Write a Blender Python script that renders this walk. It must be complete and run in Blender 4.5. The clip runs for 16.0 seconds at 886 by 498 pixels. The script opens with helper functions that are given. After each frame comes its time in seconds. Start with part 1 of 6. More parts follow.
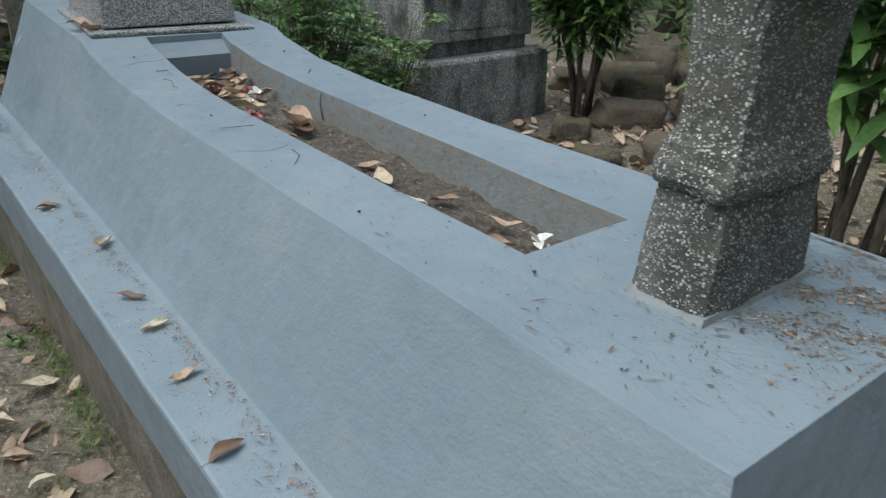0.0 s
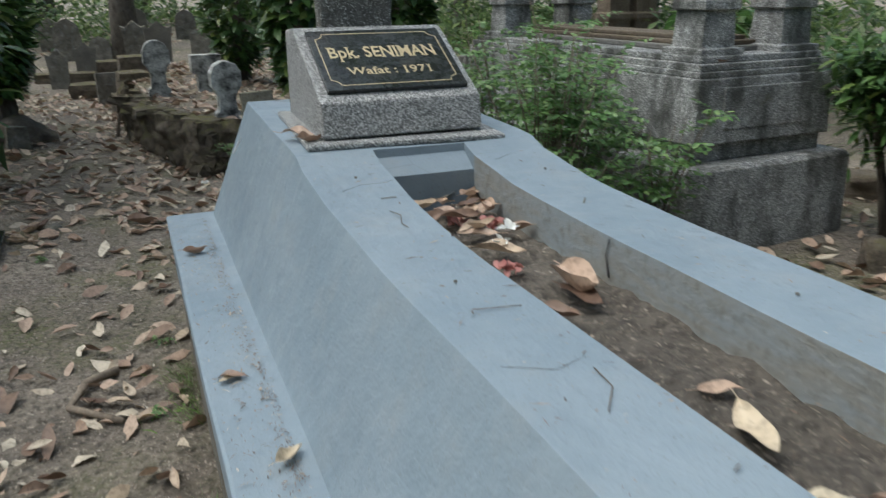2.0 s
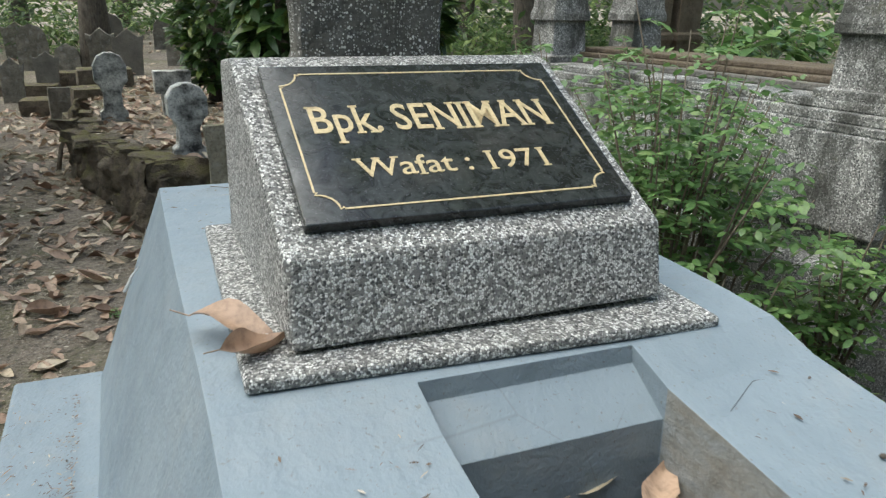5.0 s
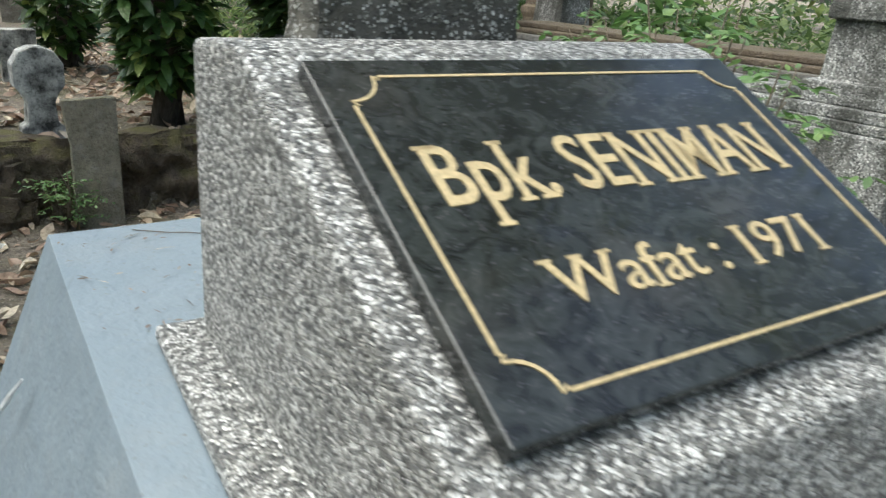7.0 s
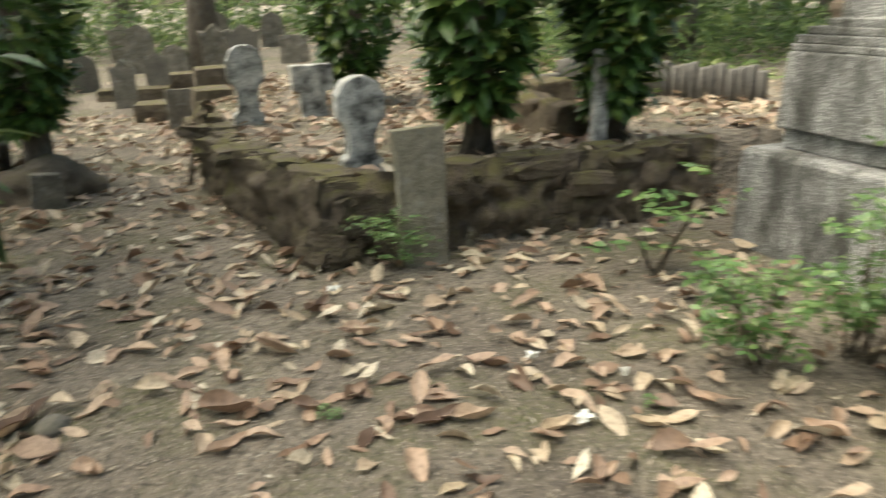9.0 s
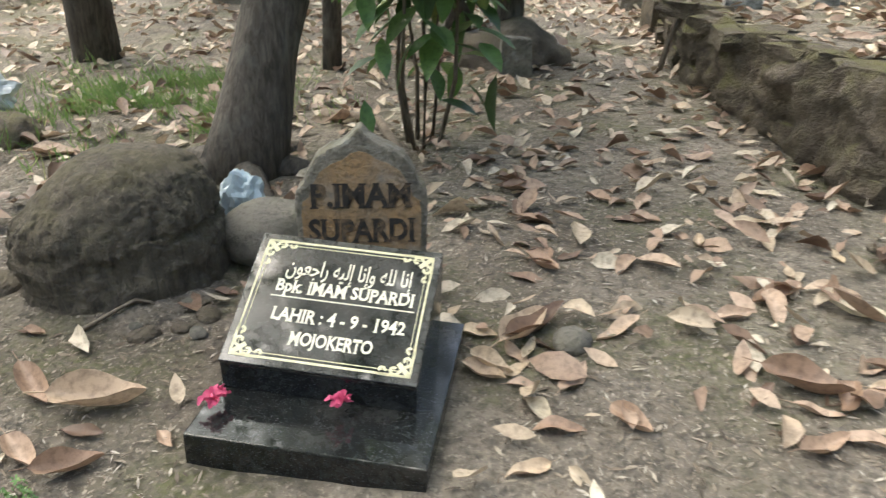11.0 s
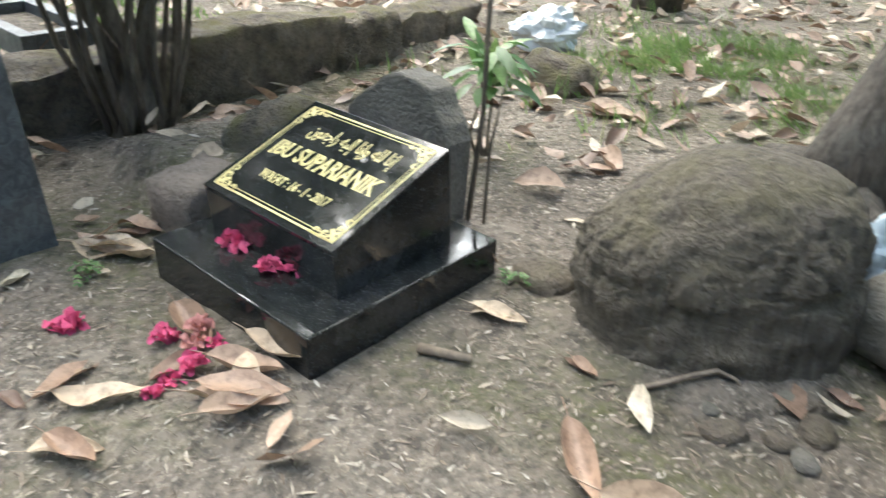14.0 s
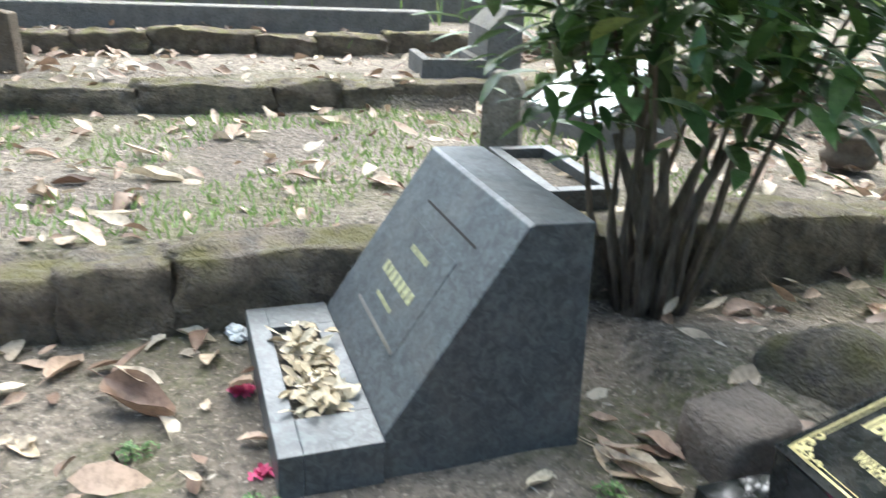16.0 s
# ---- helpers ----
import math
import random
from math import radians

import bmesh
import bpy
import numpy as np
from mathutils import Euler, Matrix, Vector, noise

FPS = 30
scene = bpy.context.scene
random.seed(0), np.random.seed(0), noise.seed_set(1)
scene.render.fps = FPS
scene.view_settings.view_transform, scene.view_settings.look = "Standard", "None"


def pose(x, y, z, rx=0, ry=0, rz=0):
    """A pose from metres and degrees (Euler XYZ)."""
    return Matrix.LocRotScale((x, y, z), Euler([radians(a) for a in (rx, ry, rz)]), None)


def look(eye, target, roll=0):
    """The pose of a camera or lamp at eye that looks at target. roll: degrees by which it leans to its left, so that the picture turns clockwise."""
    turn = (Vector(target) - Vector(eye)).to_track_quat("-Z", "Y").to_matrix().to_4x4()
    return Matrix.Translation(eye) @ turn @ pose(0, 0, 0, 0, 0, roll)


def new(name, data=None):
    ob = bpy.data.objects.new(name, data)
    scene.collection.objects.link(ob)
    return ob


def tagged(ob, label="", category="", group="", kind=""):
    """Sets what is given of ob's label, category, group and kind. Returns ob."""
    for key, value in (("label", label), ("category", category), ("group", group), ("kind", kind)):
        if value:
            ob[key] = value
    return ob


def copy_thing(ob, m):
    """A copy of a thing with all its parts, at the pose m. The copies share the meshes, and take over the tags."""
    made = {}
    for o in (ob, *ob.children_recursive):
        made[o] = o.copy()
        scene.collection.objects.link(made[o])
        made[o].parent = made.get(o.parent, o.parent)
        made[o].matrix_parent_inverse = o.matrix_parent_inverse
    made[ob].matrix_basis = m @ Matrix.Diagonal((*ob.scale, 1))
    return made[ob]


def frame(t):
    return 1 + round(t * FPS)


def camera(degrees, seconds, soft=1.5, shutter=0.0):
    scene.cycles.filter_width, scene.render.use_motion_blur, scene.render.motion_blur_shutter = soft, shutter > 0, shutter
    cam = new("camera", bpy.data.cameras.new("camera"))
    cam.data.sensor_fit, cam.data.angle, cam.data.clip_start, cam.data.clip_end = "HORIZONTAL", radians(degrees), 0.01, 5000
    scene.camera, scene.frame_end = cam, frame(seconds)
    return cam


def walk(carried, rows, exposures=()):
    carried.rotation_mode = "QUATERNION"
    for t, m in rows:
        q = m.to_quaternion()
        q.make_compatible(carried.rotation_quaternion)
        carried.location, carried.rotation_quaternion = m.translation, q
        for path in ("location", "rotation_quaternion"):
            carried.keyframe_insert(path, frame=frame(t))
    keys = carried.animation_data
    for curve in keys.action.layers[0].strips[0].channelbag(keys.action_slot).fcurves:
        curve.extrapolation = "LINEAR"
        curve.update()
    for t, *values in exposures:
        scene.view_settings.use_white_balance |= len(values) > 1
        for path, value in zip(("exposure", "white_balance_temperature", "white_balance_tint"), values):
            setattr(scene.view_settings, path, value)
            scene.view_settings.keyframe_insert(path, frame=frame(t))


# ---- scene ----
cam = camera(60.7, 16.0, 1.25, 0.36)
PATH = [
    (0, (0.015, -0.004, 1.438), (1.15, 1.413, 0.598), 2.3),
    (0.5, (0.053, 0.132, 1.398), (1.162, 1.593, 0.601), 2.7),
    (1, (0.1, 0.353, 1.396), (1.117, 1.891, 0.621), 1.0),
    (1.5, (0.171, 0.582, 1.376), (1.049, 2.232, 0.665), 0.2),
    (2, (0.282, 0.839, 1.372), (0.996, 2.591, 0.724), -0.6),
    (2.5, (0.407, 1.075, 1.392), (0.981, 2.896, 0.794), -1.3),
    (3, (0.496, 1.316, 1.378), (1.049, 3.149, 0.802), -0.3),
    (3.5, (0.519, 1.599, 1.382), (1.176, 3.387, 0.772), 0.7),
    (4, (0.545, 1.851, 1.369), (1.263, 3.625, 0.788), 1.5),
    (4.2, (0.57, 1.948, 1.36), (1.284, 3.722, 0.777), 1.4),
    (6.3, (0.689, 2.581, 1.323), (1.599, 4.221, 0.629), 1.4),
    (6.5, (0.672, 2.647, 1.321), (1.64, 4.254, 0.629), 2.6),
    (7, (0.617, 2.824, 1.311), (1.665, 4.387, 0.634), 3.7),
    (7.5, (0.557, 3.004, 1.296), (1.545, 4.614, 0.639), 1.7),
    (8, (0.516, 3.234, 1.252), (1.475, 4.876, 0.631), -0.1),
    (8.5, (0.461, 3.422, 1.243), (1.389, 5.085, 0.632), -1.1),
    (9, (0.303, 3.59, 1.192), (0.852, 5.408, 0.564), -1.6),
    (9.5, (0.165, 3.762, 1.145), (0.32, 5.635, 0.461), -2.4),
    (9.7, (0.11, 3.829, 1.128), (0.151, 5.701, 0.424), -2.3),
    (11.8, (-0.442, 4.458, 0.912), (-0.995, 6.144, -0.011), 1.1),
    (12, (-0.483, 4.491, 0.904), (-1.106, 6.148, -0.026), 1.1),
    (12.5, (-0.58, 4.553, 0.895), (-1.375, 6.122, -0.056), 1.0),
    (13, (-0.671, 4.595, 0.874), (-1.645, 6.052, -0.09), 0.9),
    (13.5, (-0.769, 4.632, 0.871), (-1.889, 5.973, -0.102), 1.2),
    (14, (-0.893, 4.64, 0.883), (-2.167, 5.84, -0.085), 1.8),
    (14.5, (-1.029, 4.605, 0.917), (-2.46, 5.636, -0.025), 2.1),
    (15, (-1.16, 4.565, 0.934), (-2.775, 5.363, 0.064), 2.0),
    (15.5, (-1.259, 4.503, 0.967), (-2.985, 5.108, 0.159), 2.3),
    (16, (-1.341, 4.42, 1.014), (-3.153, 4.834, 0.276), 2.7),
]
EXPOSURES = [(0, 0.5, 6050, 3), (1.5, 0.55, 6050, 3), (2.6, 0.78, 6250, 4), (4.2, 0.97, 6450, 3), (6.5, 1.18, 6400, 3), (7.5, 1.15, 6800, 3), (8.2, 1.1, 7700, 5), (9, 1.63, 7500, 2), (9.7, 1.9, 7250, 3), (12, 2.08, 6500, 6), (14.5, 2.55, 6350, 5), (16, 2.5, 6150, 5)]
walk(cam, [(t, look(eye, target, roll)) for t, eye, target, roll in PATH], EXPOSURES)

# ---- light ----
world = bpy.data.worlds.new("sky")
scene.world = world
world.use_nodes = True
wn = world.node_tree
sky = wn.nodes.new("ShaderNodeTexSky")
sky.sky_type = 'NISHITA'
sky.sun_disc = False
sky.sun_elevation = radians(62.5)
sky.sun_rotation = radians(-67)
sky.air_density, sky.dust_density, sky.ozone_density = 1.0, 4.0, 1.0
wn.nodes["Background"].inputs["Strength"].default_value = 0.125
wn.links.new(sky.outputs[0], wn.nodes["Background"].inputs["Color"])
sun = new("sun", bpy.data.lights.new("sun", 'SUN'))
sun.data.energy, sun.data.angle, sun.data.color = 2.8, radians(75), (1.0, 0.975, 0.945)
sun.matrix_world = look((-4.8, 2.0, 10), (0, 0, 0))

# ---- material tools ----
class Nodes:
    def __init__(self, name, rough=0.8, metal=0.0):
        self.m = bpy.data.materials.new(name)
        self.m.use_nodes = True
        self.t = self.m.node_tree
        self.b = self.t.nodes["Principled BSDF"]
        self.b.inputs["Roughness"].default_value = rough
        self.b.inputs["Metallic"].default_value = metal
        self.pos = self.t.nodes.new("ShaderNodeNewGeometry").outputs["Position"]

    def put(self, src, sock):
        self.t.links.new(src, sock)

    def noise(self, scale, detail=5, rough=0.6, vec=None, dist=0.0):
        n = self.t.nodes.new("ShaderNodeTexNoise")
        n.inputs["Scale"].default_value, n.inputs["Detail"].default_value = scale, detail
        n.inputs["Roughness"].default_value, n.inputs["Distortion"].default_value = rough, dist
        self.put(vec or self.pos, n.inputs["Vector"])
        return n.outputs["Fac"]

    def cells(self, scale, feature='F1', vec=None):
        n = self.t.nodes.new("ShaderNodeTexVoronoi")
        n.feature = feature
        n.inputs["Scale"].default_value = scale
        self.put(vec or self.pos, n.inputs["Vector"])
        return n

    def stretch(self, sx, sy, sz):
        n = self.t.nodes.new("ShaderNodeMapping")
        n.inputs["Scale"].default_value = (sx, sy, sz)
        self.put(self.pos, n.inputs["Vector"])
        return n.outputs[0]

    def ramp(self, src, stops, mode='LINEAR'):
        n = self.t.nodes.new("ShaderNodeValToRGB")
        n.color_ramp.interpolation = mode
        e = n.color_ramp.elements
        while len(e) < len(stops):
            e.new(0.5)
        for el, (p, c) in zip(e, stops):
            el.position = p
            el.color = (c, c, c, 1) if isinstance(c, (int, float)) else (*c, 1)
        self.put(src, n.inputs[0])
        return n.outputs[0]

    def mix(self, fac, a, b, blend='MIX'):
        n = self.t.nodes.new("ShaderNodeMix")
        n.data_type, n.blend_type = 'RGBA', blend
        for v, s in ((fac, n.inputs["Factor"]), (a, n.inputs[6]), (b, n.inputs[7])):
            if isinstance(v, bpy.types.NodeSocket):
                self.put(v, s)
            elif isinstance(v, tuple):
                s.default_value = (*v, 1)
            else:
                s.default_value = v
        return n.outputs[2]

    def math(self, op, a, b):
        n = self.t.nodes.new("ShaderNodeMath")
        n.operation = op
        for v, s in ((a, n.inputs[0]), (b, n.inputs[1])):
            if isinstance(v, bpy.types.NodeSocket):
                self.put(v, s)
            else:
                s.default_value = v
        return n.outputs[0]

    def bump(self, src, dist=0.004, strength=0.6, after=None):
        n = self.t.nodes.new("ShaderNodeBump")
        n.inputs["Strength"].default_value, n.inputs["Distance"].default_value = strength, dist
        self.put(src, n.inputs["Height"])
        if after is not None:
            self.put(after, n.inputs["Normal"])
        return n.outputs[0]

    def done(self, color, bump=None, rough=None):
        if isinstance(color, tuple):
            self.b.inputs["Base Color"].default_value = (*color, 1)
        else:
            self.put(color, self.b.inputs["Base Color"])
        if bump is not None:
            self.put(bump, self.b.inputs["Normal"])
        if rough is not None:
            self.put(rough, self.b.inputs["Roughness"])
        return self.m

    def island(self):
        return self.t.nodes["Geometry"].outputs["Random Per Island"]

    def single(self):
        return self.t.nodes.new("ShaderNodeObjectInfo").outputs["Random"]


def soil_material(name, dark, light, moss=0.35, flecks=0.5):
    n = Nodes(name, 0.95)
    c = n.mix(n.ramp(n.noise(1.3, 6), [(0.35, 0.0), (0.65, 1.0)]), dark, light)
    c = n.mix(n.ramp(n.noise(28, 6, 0.7), [(0.45, 0.0), (0.62, 0.8)]), c, tuple(v * 0.5 for v in dark))
    c = n.mix(n.ramp(n.noise(75, 4, 0.7), [(0.56, 0.0), (0.66, 0.6)]), c, tuple(min(1.0, v * 1.7) for v in light))
    green = n.math('MULTIPLY', n.ramp(n.noise(1.6, 5), [(0.46, 0.0), (0.64, moss)]), n.ramp(n.noise(35, 4), [(0.4, 0.2), (0.6, 1.0)]))
    c = n.mix(green, c, (0.12, 0.125, 0.045))
    fl = n.cells(85, vec=n.stretch(1, 0.6, 1))
    pick = n.t.nodes.new("ShaderNodeSeparateColor")
    n.put(fl.outputs["Color"], pick.inputs[0])
    bright = n.math('MULTIPLY', n.ramp(pick.outputs[0], [(0.86, 0.0), (0.9, flecks)]), n.ramp(fl.outputs["Distance"], [(0.2, 1.0), (0.4, 0.0)]))
    c = n.mix(bright, c, (0.48, 0.41, 0.33))
    h = n.math('ADD', n.noise(45, 7, 0.7), n.math('MULTIPLY', n.noise(7, 4), 2.0))
    rough_h = n.math('ADD', n.math('MULTIPLY', n.cells(38).outputs['Distance'], 0.8), h)
    return n.done(c, n.bump(rough_h, 0.035, 0.9))


def paint_material():
    n = Nodes("blue_grey_paint", 0.5)
    c = n.mix(n.ramp(n.noise(2.2, 5), [(0.35, 0.0), (0.7, 1.0)]), (0.162, 0.207, 0.243), (0.204, 0.247, 0.28))
    c = n.mix(n.ramp(n.noise(7, 7, 0.7), [(0.52, 0.0), (0.74, 0.28)]), c, (0.255, 0.25, 0.228))
    c = n.mix(n.ramp(n.noise(3.1, 7, 0.7, n.stretch(1, 0.5, 1)), [(0.54, 0.0), (0.68, 0.55)]), c, (0.14, 0.178, 0.21))
    line = n.cells(2.6, 'DISTANCE_TO_EDGE', n.stretch(1.0, 0.35, 1.6))
    c = n.mix(n.math('MULTIPLY', n.ramp(line.outputs['Distance'], [(0.0, 0.3), (0.004, 0.0)]), n.ramp(n.noise(2.0, 3), [(0.5, 0.0), (0.56, 1.0)])), c, (0.1, 0.11, 0.115))
    c = n.mix(n.ramp(n.noise(150, 3), [(0.64, 0.0), (0.7, 0.65)]), c, (0.12, 0.12, 0.11))
    c = n.mix(n.ramp(n.noise(48, 6, 0.75), [(0.6, 0.0), (0.72, 0.35)]), c, (0.2, 0.195, 0.175))
    brush = n.math("MULTIPLY", n.noise(22, 4, 0.6, n.stretch(1.0, 0.55, 1.0)), 0.5)
    h = n.math('ADD', n.math('MULTIPLY', n.noise(5, 3), 2.2), n.math('ADD', brush, n.math('MULTIPLY', n.noise(120, 3), 0.3)))
    return n.done(c, n.bump(h, 0.008, 0.7), n.ramp(n.noise(12, 3), [(0.3, 0.48), (0.7, 0.7)]))


def raw_paint_material():
    n = Nodes("worn_paint_on_concrete", 0.8)
    fac = n.ramp(n.noise(6, 6, 0.7, n.stretch(1, 0.5, 2.2)), [(0.4, 0.0), (0.62, 1.0)])
    c = n.mix(fac, (0.225, 0.252, 0.265), (0.222, 0.214, 0.19))
    c = n.mix(n.ramp(n.noise(40, 5), [(0.5, 0.0), (0.75, 0.6)]), c, (0.12, 0.105, 0.085))
    return n.done(c, n.bump(n.noise(50, 6, 0.7), 0.008, 0.7))


def terrazzo_material(name, chips=150, stain=0.0, tone=1.0, white=0.27):
    n = Nodes(name, 0.55)
    v = n.cells(chips)
    pick = n.t.nodes.new("ShaderNodeSeparateColor")
    n.put(v.outputs["Color"], pick.inputs[0])
    w = 1 - white
    c = n.ramp(pick.outputs[0], [(0.0, (0.045 * tone, 0.046 * tone, 0.047 * tone)), (0.16, (0.12 * tone, 0.12 * tone, 0.117 * tone)), (0.4, (0.2 * tone, 0.2 * tone, 0.19 * tone)),
                                 (w - 0.12, (0.34 * tone, 0.335 * tone, 0.32 * tone)), (w, (min(0.8, 0.66 * tone), min(0.8, 0.66 * tone), min(0.78, 0.64 * tone)))], 'CONSTANT')
    edge = n.cells(chips, 'DISTANCE_TO_EDGE')
    c = n.mix(n.ramp(edge.outputs["Distance"], [(0.03, 0.85), (0.12, 0.0)]), c, (0.15 * tone, 0.148 * tone, 0.14 * tone))
    if stain:
        s = n.math('MULTIPLY', n.ramp(n.noise(5, 6, 0.65, n.stretch(1, 1, 0.45)), [(0.42, 0.0), (0.62, 1.0)]), stain)
        c = n.mix(s, c, (0.035, 0.036, 0.028))
        c = n.mix(n.ramp(n.noise(11, 5), [(0.62, 0.0), (0.72, stain * 0.7)]), c, (0.12, 0.115, 0.07))
    h = n.math('ADD', n.math('MULTIPLY', n.ramp(edge.outputs["Distance"], [(0.0, 0.0), (0.2, 1.0)]), pick.outputs[1]), n.noise(20, 4))
    return n.done(c, n.bump(h, 0.006, 0.8), n.ramp(pick.outputs[2], [(0.0, 0.35), (1.0, 0.75)]))


def pebbledash_material():
    """White and grey stone chips, sparse and proud, in dark weathered mortar."""
    n = Nodes("weathered_pebbledash", 0.85)
    c = n.mix(n.ramp(n.noise(9, 6, 0.65, n.stretch(1, 1, 0.5)), [(0.36, 0.0), (0.64, 1.0)]), (0.06, 0.059, 0.05), (0.15, 0.148, 0.135))
    c = n.mix(n.ramp(n.noise(4, 5), [(0.52, 0.0), (0.68, 0.55)]), c, (0.125, 0.112, 0.078))
    c = n.mix(n.ramp(n.noise(120, 4, 0.7), [(0.5, 0.0), (0.66, 0.7)]), c, (0.035, 0.034, 0.03))
    high = None
    for scale, cut in ((165, 0.6), (260, 0.62)):
        v = n.cells(scale)
        pick = n.t.nodes.new("ShaderNodeSeparateColor")
        n.put(v.outputs["Color"], pick.inputs[0])
        chip = n.math('MULTIPLY', n.ramp(pick.outputs[0], [(cut, 0.0), (cut + 0.02, 1.0)]), n.ramp(v.outputs["Distance"], [(0.34, 1.0), (0.46, 0.0)]))
        c = n.mix(chip, c, n.ramp(pick.outputs[1], [(0.0, (0.22, 0.22, 0.2)), (0.45, (0.42, 0.42, 0.4)), (1.0, (0.74, 0.74, 0.71))]))
        high = chip if high is None else n.math('MAXIMUM', high, chip)
    h = n.math('ADD', high, n.noise(90, 5, 0.7))
    return n.done(c, n.bump(h, 0.006, 0.9))


def granite_material(name, cloud=0.06, base=0.012, rough=0.07, dust=0.25, blue=1.0):
    n = Nodes(name, rough)
    c = n.mix(n.ramp(n.noise(38, 6, 0.7, dist=1.2), [(0.42, 0.0), (0.7, 1.0)]), (base, base * 1.08, base * 1.08 * blue), (cloud * 0.87, cloud, cloud * 0.98 * blue))
    c = n.mix(n.ramp(n.noise(260, 2), [(0.62, 0.0), (0.7, 0.6)]), c, (0.10, 0.10, 0.11))
    c = n.mix(n.ramp(n.noise(6, 6), [(0.5, 0.0), (0.8, dust)]), c, (0.20, 0.185, 0.165))
    return n.done(c, None, n.ramp(n.noise(9, 5), [(0.4, rough), (0.75, rough + 0.22)]))


def stone_material(name, a, b, moss=0.5, lichen=0.0, scale=9, depth=0.02):
    n = Nodes(name, 0.92)
    c = n.mix(n.ramp(n.noise(scale, 6, 0.65), [(0.35, 0.0), (0.66, 1.0)]), a, b)
    c = n.mix(n.ramp(n.noise(60, 5), [(0.5, 0.0), (0.7, 0.6)]), c, tuple(v * 0.5 for v in a))
    up = n.t.nodes.new("ShaderNodeSeparateXYZ")
    n.put(n.t.nodes["Geometry"].outputs["Normal"], up.inputs[0])
    m = n.math('MULTIPLY', n.ramp(up.outputs[2], [(0.2, 0.15), (0.8, 1.0)]), n.ramp(n.noise(7, 5), [(0.42, 0.0), (0.6, moss)]))
    c = n.mix(m, c, (0.16, 0.145, 0.05))
    if lichen:
        c = n.mix(n.ramp(n.noise(13, 5), [(0.55, 0.0), (0.68, lichen)]), c, (0.50, 0.51, 0.50))
    return n.done(c, n.bump(n.math('ADD', n.noise(22, 7, 0.7), n.noise(90, 4)), depth, 0.85))


def leaf_material(name, stops, gloss=0.35, through_light=0.25, per_object=False):
    n = Nodes(name, gloss)
    c = n.ramp(n.single() if per_object else n.island(), stops)
    c = n.mix(n.ramp(n.noise(55, 4), [(0.45, 0.0), (0.7, 0.5)]), c, tuple(v * 0.45 for v in stops[0][1]))
    n.b.inputs["Subsurface Weight"].default_value = 0.0
    tr = n.t.nodes.new("ShaderNodeBsdfTranslucent")
    n.put(c, tr.inputs["Color"])
    mx = n.t.nodes.new("ShaderNodeMixShader")
    mx.inputs[0].default_value = through_light
    n.done(c, n.bump(n.noise(90, 3), 0.003, 0.5))
    n.put(n.b.outputs[0], mx.inputs[1])
    n.put(tr.outputs[0], mx.inputs[2])
    n.put(mx.outputs[0], n.t.nodes["Material Output"].inputs["Surface"])
    return n.m


def plain_material(name, color, rough=0.6, vary=0.25, scale=40, metal=0.0):
    n = Nodes(name, rough, metal)
    c = n.mix(n.ramp(n.noise(scale, 5), [(0.35, 0.0), (0.7, 1.0)]), color, tuple(v * (1 - vary) for v in color))
    return n.done(c, n.bump(n.noise(scale * 2, 4), 0.002, 0.4))


def boulder_material():
    """Dull brown rock, streaked downwards, with a mossy crown."""
    n = Nodes("streaked_boulder", 0.95)
    streak = n.noise(16, 6, 0.7, n.stretch(2.6, 2.6, 0.5), 0.5)
    c = n.mix(n.ramp(streak, [(0.36, 0.0), (0.64, 1.0)]), (0.08, 0.066, 0.051), (0.225, 0.188, 0.142))
    c = n.mix(n.ramp(n.noise(5, 5), [(0.42, 0.0), (0.66, 0.6)]), c, (0.145, 0.122, 0.09))
    up = n.t.nodes.new("ShaderNodeSeparateXYZ")
    n.put(n.t.nodes["Geometry"].outputs["Normal"], up.inputs[0])
    moss = n.math('MULTIPLY', n.ramp(up.outputs[2], [(0.25, 0.05), (0.75, 1.0)]), n.ramp(n.noise(9, 6, 0.7), [(0.42, 0.0), (0.62, 0.6)]))
    c = n.mix(moss, c, (0.15, 0.13, 0.065))
    c = n.mix(n.ramp(n.noise(70, 4), [(0.6, 0.0), (0.72, 0.6)]), c, (0.24, 0.205, 0.16))
    return n.done(c, n.bump(n.math('ADD', streak, n.noise(60, 5, 0.7)), 0.035, 0.9))


def worn_letter_material():
    n = Nodes("rubbed_black_paint", 0.85)
    c = n.mix(n.ramp(n.noise(26, 5, 0.7), [(0.5, 0.0), (0.66, 0.8)]), (0.026, 0.022, 0.019), (0.23, 0.15, 0.085))
    return n.done(c, n.bump(n.noise(80, 4), 0.002, 0.4))


def bark_material(name, a, b):
    n = Nodes(name, 0.9)
    fib = n.noise(14, 7, 0.7, n.stretch(3.2, 3.2, 0.6), 0.6)
    c = n.mix(n.ramp(fib, [(0.38, 0.0), (0.64, 1.0)]), a, b)
    c = n.mix(n.ramp(n.noise(5, 5), [(0.56, 0.0), (0.7, 0.5)]), c, (0.20, 0.195, 0.17))
    return n.done(c, n.bump(fib, 0.03, 0.9))


